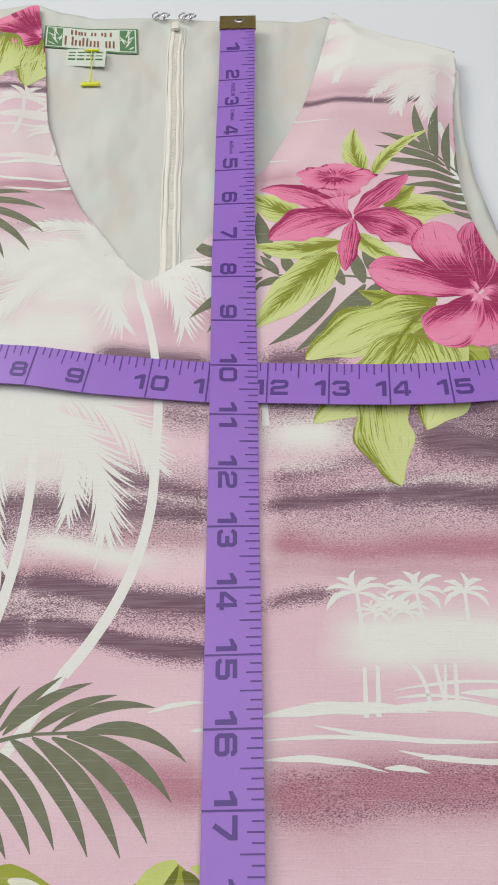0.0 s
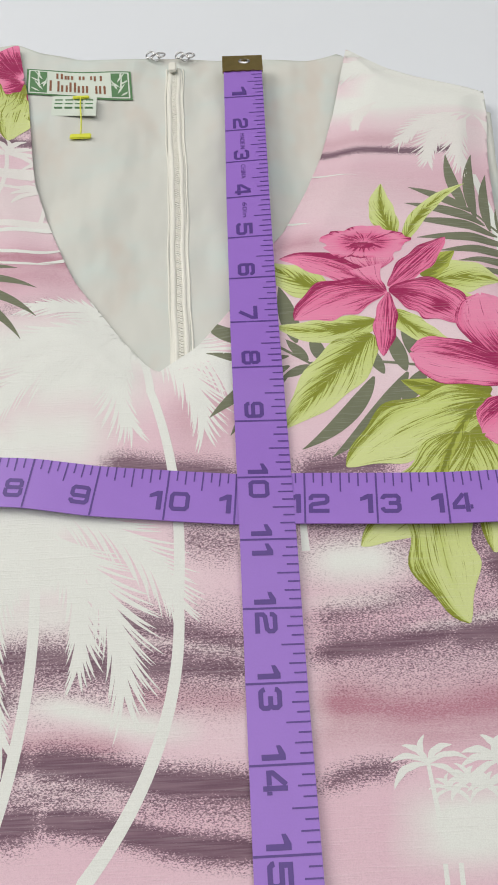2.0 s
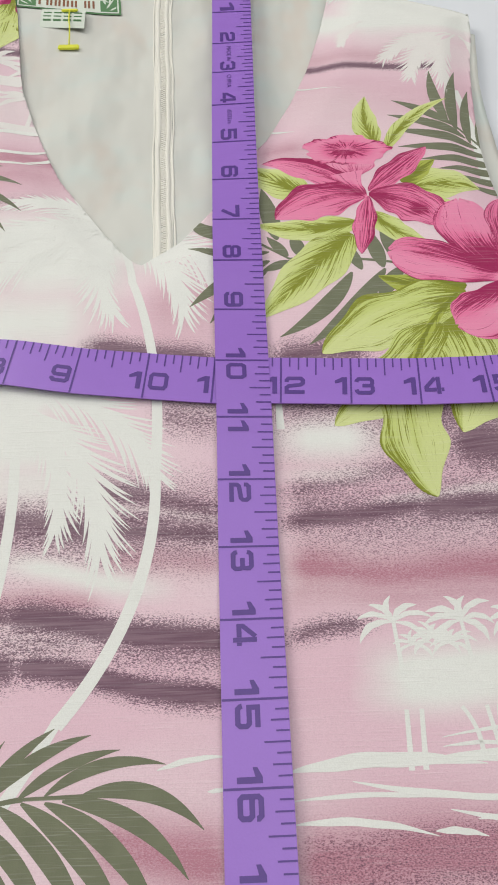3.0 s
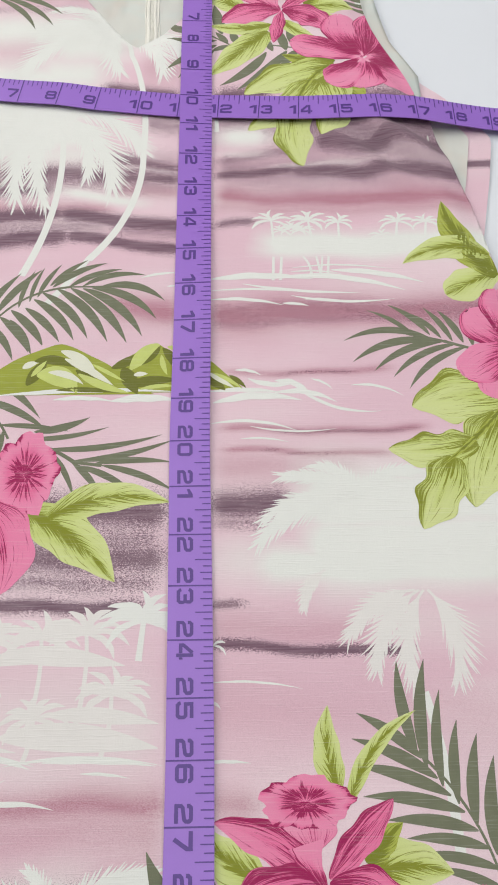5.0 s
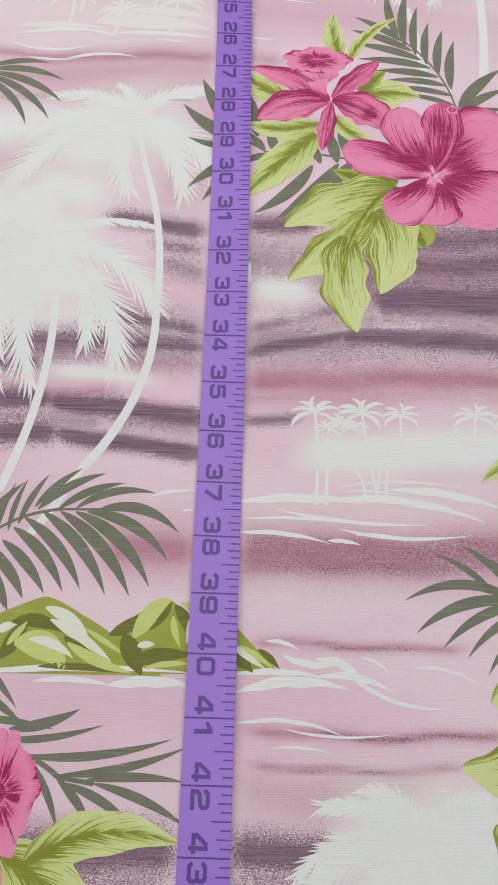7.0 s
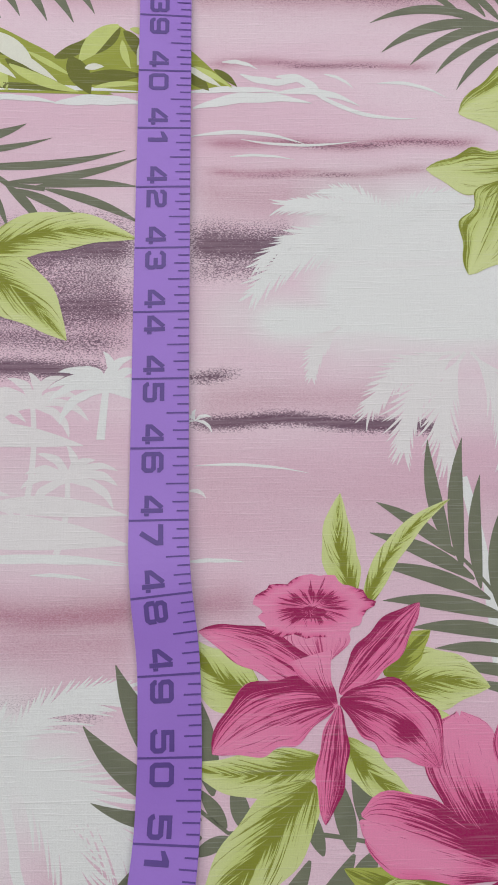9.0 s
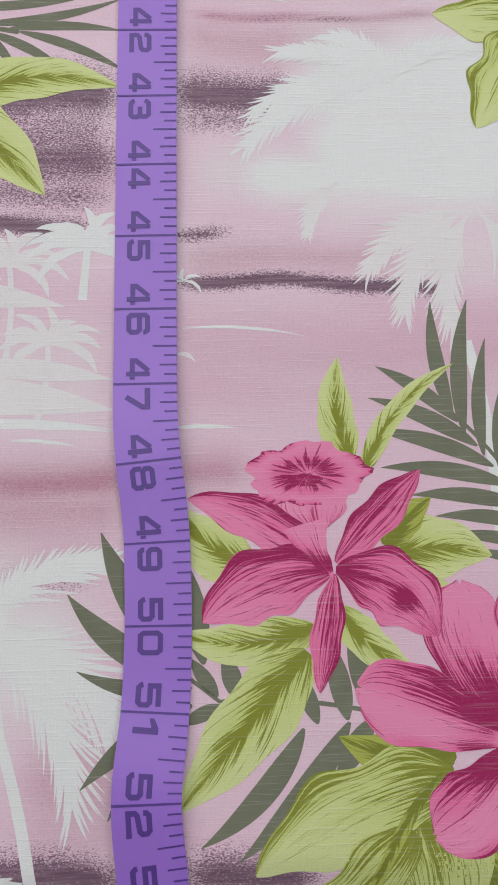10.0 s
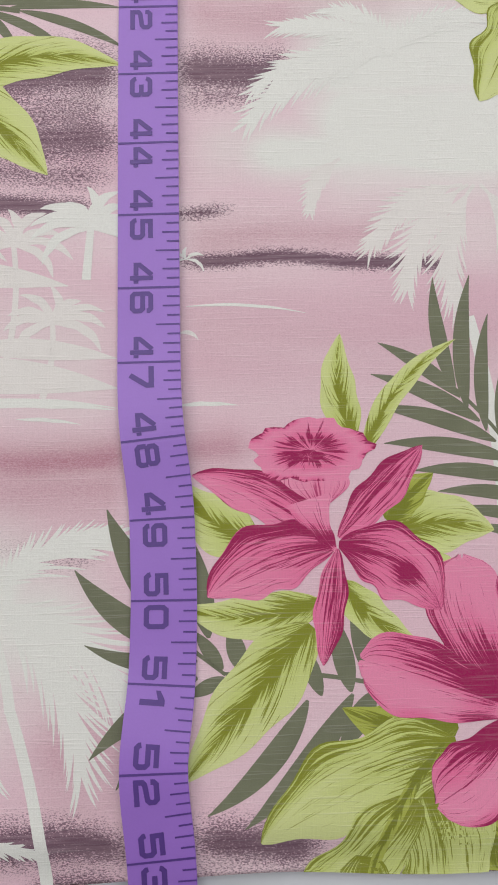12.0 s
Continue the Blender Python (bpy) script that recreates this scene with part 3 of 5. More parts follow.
def petal(layer, x0, y0, x1, y1, width, bend, look_of="base", shape="petal"):
    size_of = math.hypot(x1 - x0, y1 - y0)
    X, Y, u, v, size = strip(x0, y0, x1, y1, width, bend, shape, 26, 12, 0.1 if shape == "petal" else 0.05, size_of * (0.014 if shape == "fan" else 0.0))
    heart = np.exp(-u * 3.2)
    vein = np.exp(-np.abs(v) / 0.12) * (1 - u)
    rim = np.clip(v * 5 - 3.6, 0, 1) * (0.4 + 0.6 * np.sin(u * 9 + x0) ** 2)
    tone = {"upper": 0.10 + 0.5 * heart + 0.6 * np.clip(-v * 1.7 - 0.35, 0, 1) * (0.75 + 0.25 * u) + 0.55 * np.exp(-((v + 0.05) / 0.16) ** 2) * (1 - u),
            "shade": 0.05 + 0.98 * np.clip(0.3 - v * 1.5, 0, 1) * np.clip(1.25 - 1.1 * u, 0, 1) + 0.35 * np.exp(-((u - 0.2) / 0.16) ** 2) - 0.9 * np.exp(-(u / 0.09) ** 2) + 0.5 * rim,
            "deep": 0.34 + 0.4 * vein + 0.3 * np.clip(v, 0, 1) + 0.3 * rim,
            "spot": 0.12 + 0.8 * heart + 0.35 * vein + 0.9 * np.exp(-((u - 0.62) ** 2 / 0.012 + (v + 0.1) ** 2 / 0.1)) + 0.4 * rim + 0.3 * np.clip(u * 4 - 3, 0, 1),
            "base": 0.06 + 0.76 * np.exp(-((u - 0.22 - 0.05 * np.sin(v * 3 + y0)) / (0.28 + 0.16 * np.clip(v, -0.4, 1))) ** 2) - 0.8 * np.exp(-(u / 0.07) ** 2) + 0.25 * vein * u + 0.5 * rim,
            "dark": 0.95 - 0.5 * u - 0.3 * np.clip(v, 0, 1) + 0.2 * rim, "pale": 0.1 + 0.5 * heart + 0.2 * vein}[look_of]
    lay("printed_petal", [(X, Y, u, v, tone, (size, width))], layer, PALE if look_of == "pale" and shape != "flare" else PINK)


def flare(layer, x0, y0, x1, y1, width, bend, look_of="base"):
    petal(layer, x0, y0, x1, y1, width, bend, look_of, "flare")


def fan(layer, x0, y0, x1, y1, width, bend, look_of="base"):
    petal(layer, x0, y0, x1, y1, width, bend, look_of, "fan")


FLAT = {"": FROND, "white": WHITE, "mist": MIST, "light": HILL_LIGHT, "deep": HILL_DEEP, "cream": CREAM, "petal": PINK, "blush": PALE}
FLAT_NAME = {"": "printed_frond", "white": "printed_streak", "mist": "printed_streak", "light": "printed_facet", "deep": "printed_facet", "cream": "printed_facet", "petal": "printed_stamen", "blush": "printed_petal"}


def lance(layer, x0, y0, x1, y1, width, bend, look_of="", shape="lance"):
    X, Y, u, v, size = strip(x0, y0, x1, y1, width, bend, shape, 30, 4, 0.12 if look_of == "white" and shape == "lance" else 0.0)
    lay(FLAT_NAME[look_of], [(X, Y, u, v, 0.1 if look_of == "blush" else 0.45, (size, width))], layer, FLAT[look_of])


def stem(layer, x0, y0, x1, y1, width, bend, look_of=""):
    lance(layer, x0, y0, x1, y1, width, bend, look_of, "stem")


def blob(layer, x, y, rx, ry, look_of):
    """Frilled mouth of a trumpet flower."""
    r, a = np.meshgrid(np.linspace(0.02, 1, 11), np.linspace(0, 2 * math.pi, 49), indexing="ij")
    frill = 1 + r * r * (0.07 * np.sin(5 * a + 0.6) + 0.05 * np.sin(11 * a + 1) + 0.03 * np.sin(17 * a))
    tone = 0.06 + 0.56 * np.exp(-((r - 0.36) / 0.26) ** 2) + 0.6 * np.clip(r * 6 - 5.0, 0, 1) * (np.sin(3 * a + 1) > 0.0) if look_of == "pink" else 0.55 + 0.4 * r
    lay("printed_petal", [(x + rx * r * frill * np.cos(a), y + ry * r * frill * np.sin(a), r, a / math.pi, tone, (max(rx, ry), 30))], layer, PINK)


def hill(layer, x0, x1, xp, yb, yp):
    u, v = np.meshgrid(np.linspace(0, 1, 41), np.linspace(0, 1, 11), indexing="ij")
    X = x0 + (x1 - x0) * u
    tall = np.where(X < xp, (X - x0) / (xp - x0), (x1 - X) / (x1 - xp))
    tall = tall ** 1.25 * (2 - tall) ** 0.8 * (1 + 0.05 * np.sin(X / 4.0) * (1 - tall))
    lay("printed_hill", [(X, yb + (yp - yb) * tall * v, u, v, 0.45, (x1 - x0, yp - yb))], layer, HILL_MID)


def palmlet(layer, x, y, size, count, ink=WHITE):
    """Small palm crown: thin arched strokes that droop round one point."""
    grids = []
    for i in range(count):
        a = math.radians(-32 + 244 * i / (count - 1)) + random.uniform(-0.12, 0.12)
        reach = size * random.uniform(0.85, 1.15)
        ex, ey = x + reach * math.cos(a), y + reach * 0.85 * math.sin(a) - 0.16 * size
        g = strip(x, y, ex, ey, size * random.uniform(0.15, 0.2), 0.2 if math.cos(a) > 0 else -0.2, "petal", 12, 3, 0.12)
        grids.append((*g[:4], 0.45, (reach, 3)))
    lay("printed_palm", grids, layer, ink, kind="stuff")


def plume(layer, x0, y0, x1, y1, side, width, ink=WHITE):
    """Feathery palm leaf: fine hairs along a bent rib, growing towards its tip."""
    X, Y, u, v, size = strip(x0, y0, x1, y1, 1.6, -0.12 * side, "stem", 24, 2)
    grids = [(X, Y, u, v, 0.45, (size, 2))]
    last = X.shape[0] - 1
    count = int(8 + size / 2.9)
    for i in range(count):
        f = min(1.0, 0.12 + 0.88 * (i + random.uniform(-0.2, 0.2)) / (count - 1))
        q = f * last
        bx, by = np.interp(q, range(last + 1), X[:, 1]), np.interp(q, range(last + 1), Y[:, 1])
        j = min(int(q), last - 1)
        head = math.atan2(Y[j + 1, 1] - Y[j, 1], X[j + 1, 1] - X[j, 1])
        for s in (1, -1):
            turn = head + s * (0.62 - 0.4 * f + random.uniform(-0.05, 0.05))
            reach = width * random.uniform(1.8, 2.3) * (0.5 + 0.55 * math.sin(math.pi * (0.15 + 0.7 * f))) * (1.0 if math.sin(turn) < 0.25 else 0.62)
            tip_y = by + reach * math.sin(turn) - 0.16 * reach
            g = strip(bx, by, bx + reach * math.cos(turn), tip_y, random.uniform(1.1, 1.5), -0.05 * s, "hair", 8, 2)
            grids.append((*g[:4], 0.45, (reach, 2)))
    lay("printed_palm", grids, layer, ink, kind="stuff")


# cluster of flowers beside the tape: fronds
stem(3, 129.3, -720.6, 97.2, -656.6, 1.3, -0.1)
lance(3, 98.7, -658.6, 93.6, -619.6, 5.4, 0.05)
lance(3, 102.2, -664.8, 106, -619, 5.7, 0.05)
lance(3, 108.1, -672, 111.3, -632.5, 4.8, 0.05)
lance(3, 113.9, -678.8, 117.3, -645.3, 4.8, 0.05)
lance(3, 120.2, -687.4, 125.3, -651.1, 5.3, 0.05)
lance(3, 126.8, -697.9, 131.3, -660.1, 5.7, 0.05)
lance(3, 100.2, -660.7, 73.9, -641.8, 5.1, -0.05)
lance(3, 106.1, -668.8, 71.1, -652.4, 5.6, -0.05)
lance(3, 111, -675.6, 71.7, -663.2, 5.5, -0.05)
lance(3, 115.9, -681.9, 74.3, -675.4, 5.5, -0.05)
lance(3, 120.4, -689, 83.4, -684.5, 5.2, -0.05)
lance(3, 124.2, -695.6, 90.9, -691.4, 4.7, -0.05)
lance(3, 127.5, -703.2, 92.8, -697.3, 4.2, -0.05)
lance(3, 129, -711.2, 98.7, -702.2, 3.6, -0.05)
lance(3, 129.8, -712.3, 156.6, -681.6, 7.3, 0.05)
lance(3, 129.4, -716.1, 157.9, -696.6, 5.8, 0.05)
lance(3, 129.2, -718.7, 156.1, -711.9, 4.8, 0.05)
stem(3, 72.1, -751.8, 21.3, -746.6, 1.6, -0.04)
stem(3, 21.3, -746.6, 4, -733.2, 1.4, 0)
lance(3, 9.2, -735.1, -15.2, -694.5, 9.2, 0.05)
lance(3, 9.2, -738.6, -25.3, -713.3, 8.1, 0.08)
lance(3, 12.6, -742.1, -22.3, -736.4, 5.2, 0.08)
lance(3, 12.6, -747.2, -20.9, -770.6, 6.9, -0.05)
lance(3, 11.6, -752.2, -12.8, -779.6, 5.9, -0.05)
lance(3, 16.3, -735.3, 10.7, -702.8, 8, 0)
lance(3, 20.5, -744.9, 11.9, -733.1, 4.6, 0)
lance(3, 26.6, -745.9, 22.6, -731.2, 6, 0)
lance(3, 33.9, -735.9, 28.8, -728.8, 4.2, 0)
lance(3, 21.3, -747.5, 9, -753, 4.5, 0)
lance(3, 46.5, -755, 14.9, -787.8, 7.3, 0.08)
lance(3, 60.6, -753.5, 26.2, -792, 7.6, 0.05)
lance(3, 67.7, -752.7, 55.4, -771.2, 7, 0)
lance(3, 73.9, -752.5, 67.5, -772.5, 7.9, 0)
lance(3, 50.9, -753.8, 44.5, -736.2, 5.3, 0)
lance(3, 60.1, -752.9, 55.5, -728.7, 6.7, 0)
lance(3, 69.5, -751.5, 60.9, -728.9, 7.5, 0)
# leaves
leaf(5, 64.2, -673.7, 61.5, -638.4, 12.3, 0.08)
leaf(5, 68, -678.4, 99.8, -641.1, 7.5, 0.1)
leaf(6, 74.2, -700.3, 89.7, -685.4, 11, 0.05, "dark")
leaf(5, 74.7, -703.6, 108.3, -704.1, 20.4, 0.08)
leaf(4, 83.5, -710.1, 96.3, -730.5, 14.4, 0)
leaf(5, 59.1, -719.2, 81.8, -738.2, 11.8, -0.1)
leaf(5, 33, -706.9, 6.1, -684.8, 17.3, 0.1)
leaf(5, 51.2, -725.1, 7.3, -725.6, 14.6, 0.1)
leaf(6, 48.6, -732.5, 7.8, -778.3, 22.3, 0)
leaf(5, 92.5, -763.2, 57.1, -757.6, 14.7, 0.1, "dark")
leaf(7, 92, -771, 31, -796.5, 26, -0.07, "lobe")
leaf(8, 78, -785, 33, -829, 21, 0.03, "lobe")
leaf(6, 80, -780, 79.5, -836.5, 27, 0.12, "lobe")
leaf(9, 63, -802, 67, -859, 24, -0.06, "lobe")
leaf(5, 88, -774, 84, -829, 18, 0.12, "lobe")
blunt(2, 86.9, -781.9, 104, -807, 21, 0.1, "dark")
leaf(10, 88, -769, 60, -826, 4, -0.08, "dark")
# orchid
petal(7, 53.3, -695.8, 49.9, -671.9, 23.7, 0, "pale")
petal(8, 56, -707.9, 11.9, -684.2, 14.8, -0.08, "upper")
petal(9, 57.1, -708.1, 16.2, -722.8, 22.5, -0.1, "upper")
petal(9, 58.2, -707.6, 89.5, -728.8, 23, 0.14, "spot")
petal(8, 58.3, -705.3, 86.6, -676.3, 12.8, 0, "deep")
petal(10, 57.8, -708.8, 51.8, -744.8, 10, 0, "deep")
flare(9, 57.4, -709.6, 49.1, -692.8, 14.8, 0.05, "base")
blob(8, 50.4, -677.1, 19.3, 10.4, "pink")
blob(9, 49.4, -678.9, 5.4, 2, "deep")
# hibiscus
fan(10, 112.5, -759.9, 63.5, -743.4, 25, 0, "shade")
fan(9, 113.2, -758.1, 96.8, -712.1, 25.4, 0.1, "base")
fan(10, 113.9, -757.4, 119.3, -708.7, 23.6, -0.05, "dark")
fan(9, 114.4, -758.1, 157.9, -728, 46, 0.1, "base")
fan(8, 114.2, -760.2, 151, -779, 42, -0.05, "base")
fan(10, 111.2, -760.9, 84.9, -786.8, 25.1, 0.1, "shade")
fan(10, 112.3, -761.6, 109.7, -793, 30.2, 0, "base")
stem(12, 111, -760.2, 125.9, -714.6, 2.4, -0.12, "petal")
blob(12, 126, -713.5, 3.4, 3.4, "pink")
# large frond at the island
stem(3, -111.2, -978.2, -69.3, -953.3, 1.5, 0.12)
stem(3, -69.3, -953.3, -50.3, -953, 1.3, 0)
lance(3, -81.6, -952.5, -61.8, -933.6, 3.5, 0.05)
lance(3, -80, -953.5, -50.7, -935.9, 4.3, 0.08)
lance(3, -70.9, -953.4, -41.6, -940.4, 3.9, 0.08)
lance(3, -63.1, -952.7, -27.7, -945, 3.9, 0.12)
lance(3, -52.9, -953.3, -16.5, -963.1, 5.1, 0.15)
lance(3, -57.8, -954.2, -20.9, -975.6, 5.4, 0.12)
lance(3, -62.9, -954.5, -28.3, -987.5, 6, 0.1)
lance(3, -69.7, -954.4, -36.6, -991.8, 6.2, 0.08)
lance(3, -77.3, -954.8, -47.1, -991.3, 5.8, 0.08)
lance(3, -85.3, -957.6, -58, -989.2, 5.4, 0.08)
lance(3, -89.8, -962.2, -65.5, -990.4, 5.3, 0.08)
lance(3, -94, -968.2, -73.2, -991.5, 4.9, 0.06)
lance(3, -97.7, -972.6, -82, -993.4, 4.3, 0.06)
lance(3, -101.6, -976.3, -87.7, -999.8, 3.9, 0.06)
lance(3, -88, -960.6, -76.5, -936.7, 3.1, 0.05)
lance(3, -92.1, -963.8, -86, -939.3, 2.6, 0.05)
lance(3, -97.8, -967.8, -91.2, -941.1, 2.8, 0.05)
# hill by the water
hill(4, -128, -20, -72, -1025, -992.7)
hill(5, -62, 6, -19.5, -1024, -992.5)
hill(4, -30, 28.5, -2, -1022.5, -996.5)
lance(6, -88, -1019, -78, -1002, 7, 0, "deep")
lance(6, -85, -1004, -63, -1008, 6, 0.12, "deep")
lance(6, -83, -1013, -61, -1024, 12, 0.2, "light")
lance(7, -77, -1011, -58, -1018.5, 4, 0.1, "cream")
lance(6, -71.5, -997.5, -52, -1010.5, 5.5, 0.08, "cream")
lance(7, -69, -1002.5, -42, -1019.5, 4.6, 0.03, "cream")
lance(7, -62.5, -1009.5, -45, -1020.5, 4.6, -0.04, "deep")
lance(8, -61, -1012, -33.5, -1024, 4.6, -0.05, "light")
lance(6, -54, -1006, -36, -1017, 2.4, 0, "light")
lance(6, -72, -1022, -38, -1024, 3, 0.03, "deep")
lance(6, -91, -1008.5, -83, -1005, 4, 0.1, "cream")
lance(7, -86, -1013.5, -78.5, -1003.5, 3, 0, "light")
lance(6, -43.5, -1008.5, -28, -998.5, 5.5, -0.05, "deep")
lance(6, -18.5, -992.8, -34, -1010.5, 9, -0.05, "light")
lance(7, -18, -994, -27.5, -1006.5, 3, 0.08, "deep")
lance(6, -37.5, -1008, -29, -1025, 8.5, 0, "deep")
lance(7, -31.5, -1013, -24, -1012.2, 3, 0.05, "cream")
lance(7, -35, -1019.5, -8, -1016, 6.5, 0.04, "deep")
lance(7, -28, -1022, -8, -1020, 2.5, 0.05, "light")
lance(7, -16.5, -995.5, -10, -1009, 5, 0.1, "deep")
lance(8, -9.5, -1000.5, -11, -1011.5, 4.2, 0.1, "cream")
lance(7, -17, -1000, -13.5, -1013, 3, -0.05, "light")
lance(6, -14, -994.5, -6, -998.5, 3, 0.08, "light")
lance(6, 6, -1011, 17.5, -1023, 6.5, 0, "deep")
lance(7, 8, -1011.5, 22.5, -1021.5, 3, 0, "cream")
lance(7, 11.5, -1012, 26.5, -1022, 2.4, 0.04, "light")
lance(7, 19.5, -1013.5, 28.5, -1021.5, 3, 0.05, "deep")
# surf below the hill
lance(6, -101.8, -1025, -8, -1023.5, 2.8, 0.02, "white")
lance(4, -73.3, -1028, -40.4, -1029.5, 2.6, 0.05, "white")
lance(4, -42.8, -1029.3, -6.5, -1029.1, 4.7, 0.05, "white")
lance(4, 9.7, -1023.7, 47.4, -1024.6, 2.8, 0.04, "white")
lance(4, 11.1, -1030.9, 57.9, -1029.5, 4.7, 0.08, "white")
lance(4, 22.6, -1010.2, 36.9, -1013.7, 1.9, 0.1, "white")
lance(4, 29.8, -1015.7, 55.9, -1018.1, 3.2, -0.1, "white")
lance(4, 44, -1017.3, 62.7, -1026.7, 3.5, 0.15, "white")
lance(4, 53.5, -1019.5, 99.6, -1036.2, 1.9, -0.12, "white")
lance(4, 43.9, -1024.7, 76.6, -1030.9, 3.2, 0.1, "white")
lance(4, 63.1, -1016.3, 74.6, -1023, 1.4, 0.1, "white")
lance(4, 84.3, -1020.6, 112.1, -1027, 1.6, 0.1, "white")
lance(4, 10.2, -1043.5, 55, -1047.8, 1.9, 0.08, "white")
lance(4, 29.7, -1044.9, 75.7, -1046.4, 1.2, -0.05, "white")
lance(4, 25.2, -1052.5, 50.2, -1054.3, 1.2, 0.05, "white")
# island with small palms
palmlet(4, 45.5, -903.1, 11.8, 7)
palmlet(4, 67.7, -903.8, 12.3, 8)
palmlet(4, 85.9, -904.6, 10.7, 7)
palmlet(4, 121.1, -905, 10.7, 7)
palmlet(4, 57.3, -909, 9, 8)
palmlet(4, 63, -911, 8, 8)
palmlet(4, 51, -911, 7, 7)
palmlet(4, 111.1, -914.8, 7.4, 6)
palmlet(4, 138.5, -905.2, 9.6, 7)
stem(4, 45.5, -903.1, 46.5, -920.2, 1.6, 0, "white")
stem(4, 67.7, -903.8, 69.5, -919.7, 1.6, 0, "white")
stem(4, 85.9, -904.6, 85.6, -919.4, 1.6, 0, "white")
stem(4, 121.1, -905, 119.3, -918.7, 1.6, 0, "white")
stem(4, 138.5, -905.2, 136.6, -918.3, 1.6, 0, "white")
stem(4, 46, -931.5, 45.2, -949.3, 1.8, 0, "white")
stem(4, 50.7, -931.4, 49.5, -949.2, 1.8, 0, "white")
stem(4, 63.3, -931.1, 67.3, -947, 1.6, 0.1, "white")
stem(4, 71.1, -931, 73.1, -944.7, 1.6, 0, "white")
stem(4, 74.8, -930.9, 73.1, -944.7, 1.3, 0, "white")
stem(4, 78.4, -930.8, 77.2, -944, 1.6, 0, "white")
lance(4, 9.4, -948.6, 68.3, -948, 4.6, 0.04, "white")
lance(4, 53, -946.1, 121.4, -956.1, 4.1, 0.06, "white")
lance(4, 27.3, -951.8, 95.9, -957.6, 2, -0.03, "white")
lance(4, 9.5, -956.6, 66.6, -958.2, 1.5, 0.03, "white")
lance(4, 9.7, -962.9, 50.9, -967.1, 2.3, 0.05, "white")
lance(4, 49.9, -965.8, 65, -967.6, 2, 0.05, "white")
lance(4, 62.6, -963, 83.3, -964.4, 1.5, 0.05, "white")
lance(4, 55.1, -960.2, 114.5, -962, 2, -0.05, "white")
lance(4, 78.9, -941.3, 132.2, -950.5, 3.9, 0.05, "white")
lance(4, 55.7, -940.1, 116.5, -940.6, 1.3, 0.05, "white")
lance(4, 55.6, -942.8, 86.5, -944.4, 1.3, 0.05, "white")
lance(4, -30.4, -946.7, -8.7, -943.5, 1.8, 0.05, "white")
lance(4, -15.5, -953.1, -8.4, -952.4, 1.3, 0, "white")
# tall misty palms
plume(2, -52.3, -721.8, -101.9, -730.6, 1, 10.7)
plume(2, -52.3, -721.8, -113.8, -767.9, 1, 12.6)
plume(2, -52.3, -721.8, -60.1, -701.9, 1, 7.6)
plume(2, -52.3, -721.8, -16, -701.9, -1, 10.8)
plume(2, -52.3, -721.8, -8.1, -756.6, -1, 12.7)
plume(2, -52.3, -721.8, -24.2, -766.7, -1, 11.4)
plume(2, -52.3, -721.8, -53.7, -767.5, 1, 9.5)
plume(2, -52.3, -721.8, -88.6, -706.1, 1, 10.7)
plume(2, -91.6, -804.3, -40, -796, -1, 4.5)
plume(2, -91.6, -804.3, -38, -838, -1, 12)
plume(2, -84, -815, -52, -870, -1, 12)
plume(2, -86, -815, -67, -862, -1, 9)
plume(2, -89, -815, -93, -884, 1, 10)
plume(2, -91.6, -810, -110, -878, 1, 11)
plume(2, -91.6, -804.3, -130.9, -866.8, 1, 13)
plume(2, -91.6, -804.3, -134.4, -806.4, 1, 11.7)
stem(2, -53, -726, -45, -756, 3.4, 0.04, "white")
stem(2, -45.5, -753.8, -33.5, -846.8, 4.1, 0.05, "white")
stem(2, -33.4, -843.5, -61.6, -933, 4.6, 0.1, "white")
stem(2, -88, -812, -99, -945, 4.4, 0.07, "white")
# palm with mist beside the flowers
plume(2, 85, -538.2, 37, -557.9, 1, 8.5)
plume(2, 85, -538.2, 39.9, -546.8, 1, 6.7)
plume(2, 85, -538.2, 50.8, -525.6, 1, 7.6)
plume(2, 85, -538.2, 68.8, -521.3, 1, 8.1)
plume(2, 85, -538.2, 106.6, -522.9, -1, 9)
plume(2, 106.1, -586.7, 76, -604, 1, 7, MIST)
plume(2, 108, -586.7, 86, -617, 1, 8, MIST)
plume(2, 110, -586.7, 101, -624, 1, 8, MIST)
plume(2, 112, -586.7, 122, -620, -1, 9, MIST)
plume(2, 64.6, -576.3, 54, -592, 1, 4, MIST)
stem(2, 105.0, -633.3, 112.0, -699.3, 4.4, 0.03, "white")
stem(2, 150, -608.7, 145.8, -692.9, 5.5, 0.02, "white")
# small palms and streaks
palmlet(4, -20.5, -600.5, 19, 11)
palmlet(2, 11.3, -611.6, 7.5, 5)
for x, y, size, foot in ((-46, -606, 18, -650), (-66, -608, 17, -648), (-88, -609, 18, -642), (-114, -602, 17, -634), (-95, -630, 15, -657), (-33, -633, 17, -658), (-66, -643, 15, -660)):
    palmlet(2, x, y, size, 9, MIST)
    stem(2, x, y, x - 3, foot, 2.2, 0.05, "mist")
for x0, y0, x1, y1, width in ((-128, -617, -70, -619, 8), (-84, -615, -28, -620, 9), (-80, -650, -12, -655, 12), (-126, -653, -72, -656, 5), (-60, -641, -12, -645, 7), (-128, -626, -92, -628, 2)):
    lance(2, x0, y0, x1, y1, width, 0.03, "mist")
lance(3, -128, -667.5, -75, -666.5, 2.2, -0.10, "white")
lance(3, -118, -678, -88, -679.5, 1.6, -0.05, "white")
lance(3, -96, -680, -54, -678.5, 2.4, 0.08, "white")
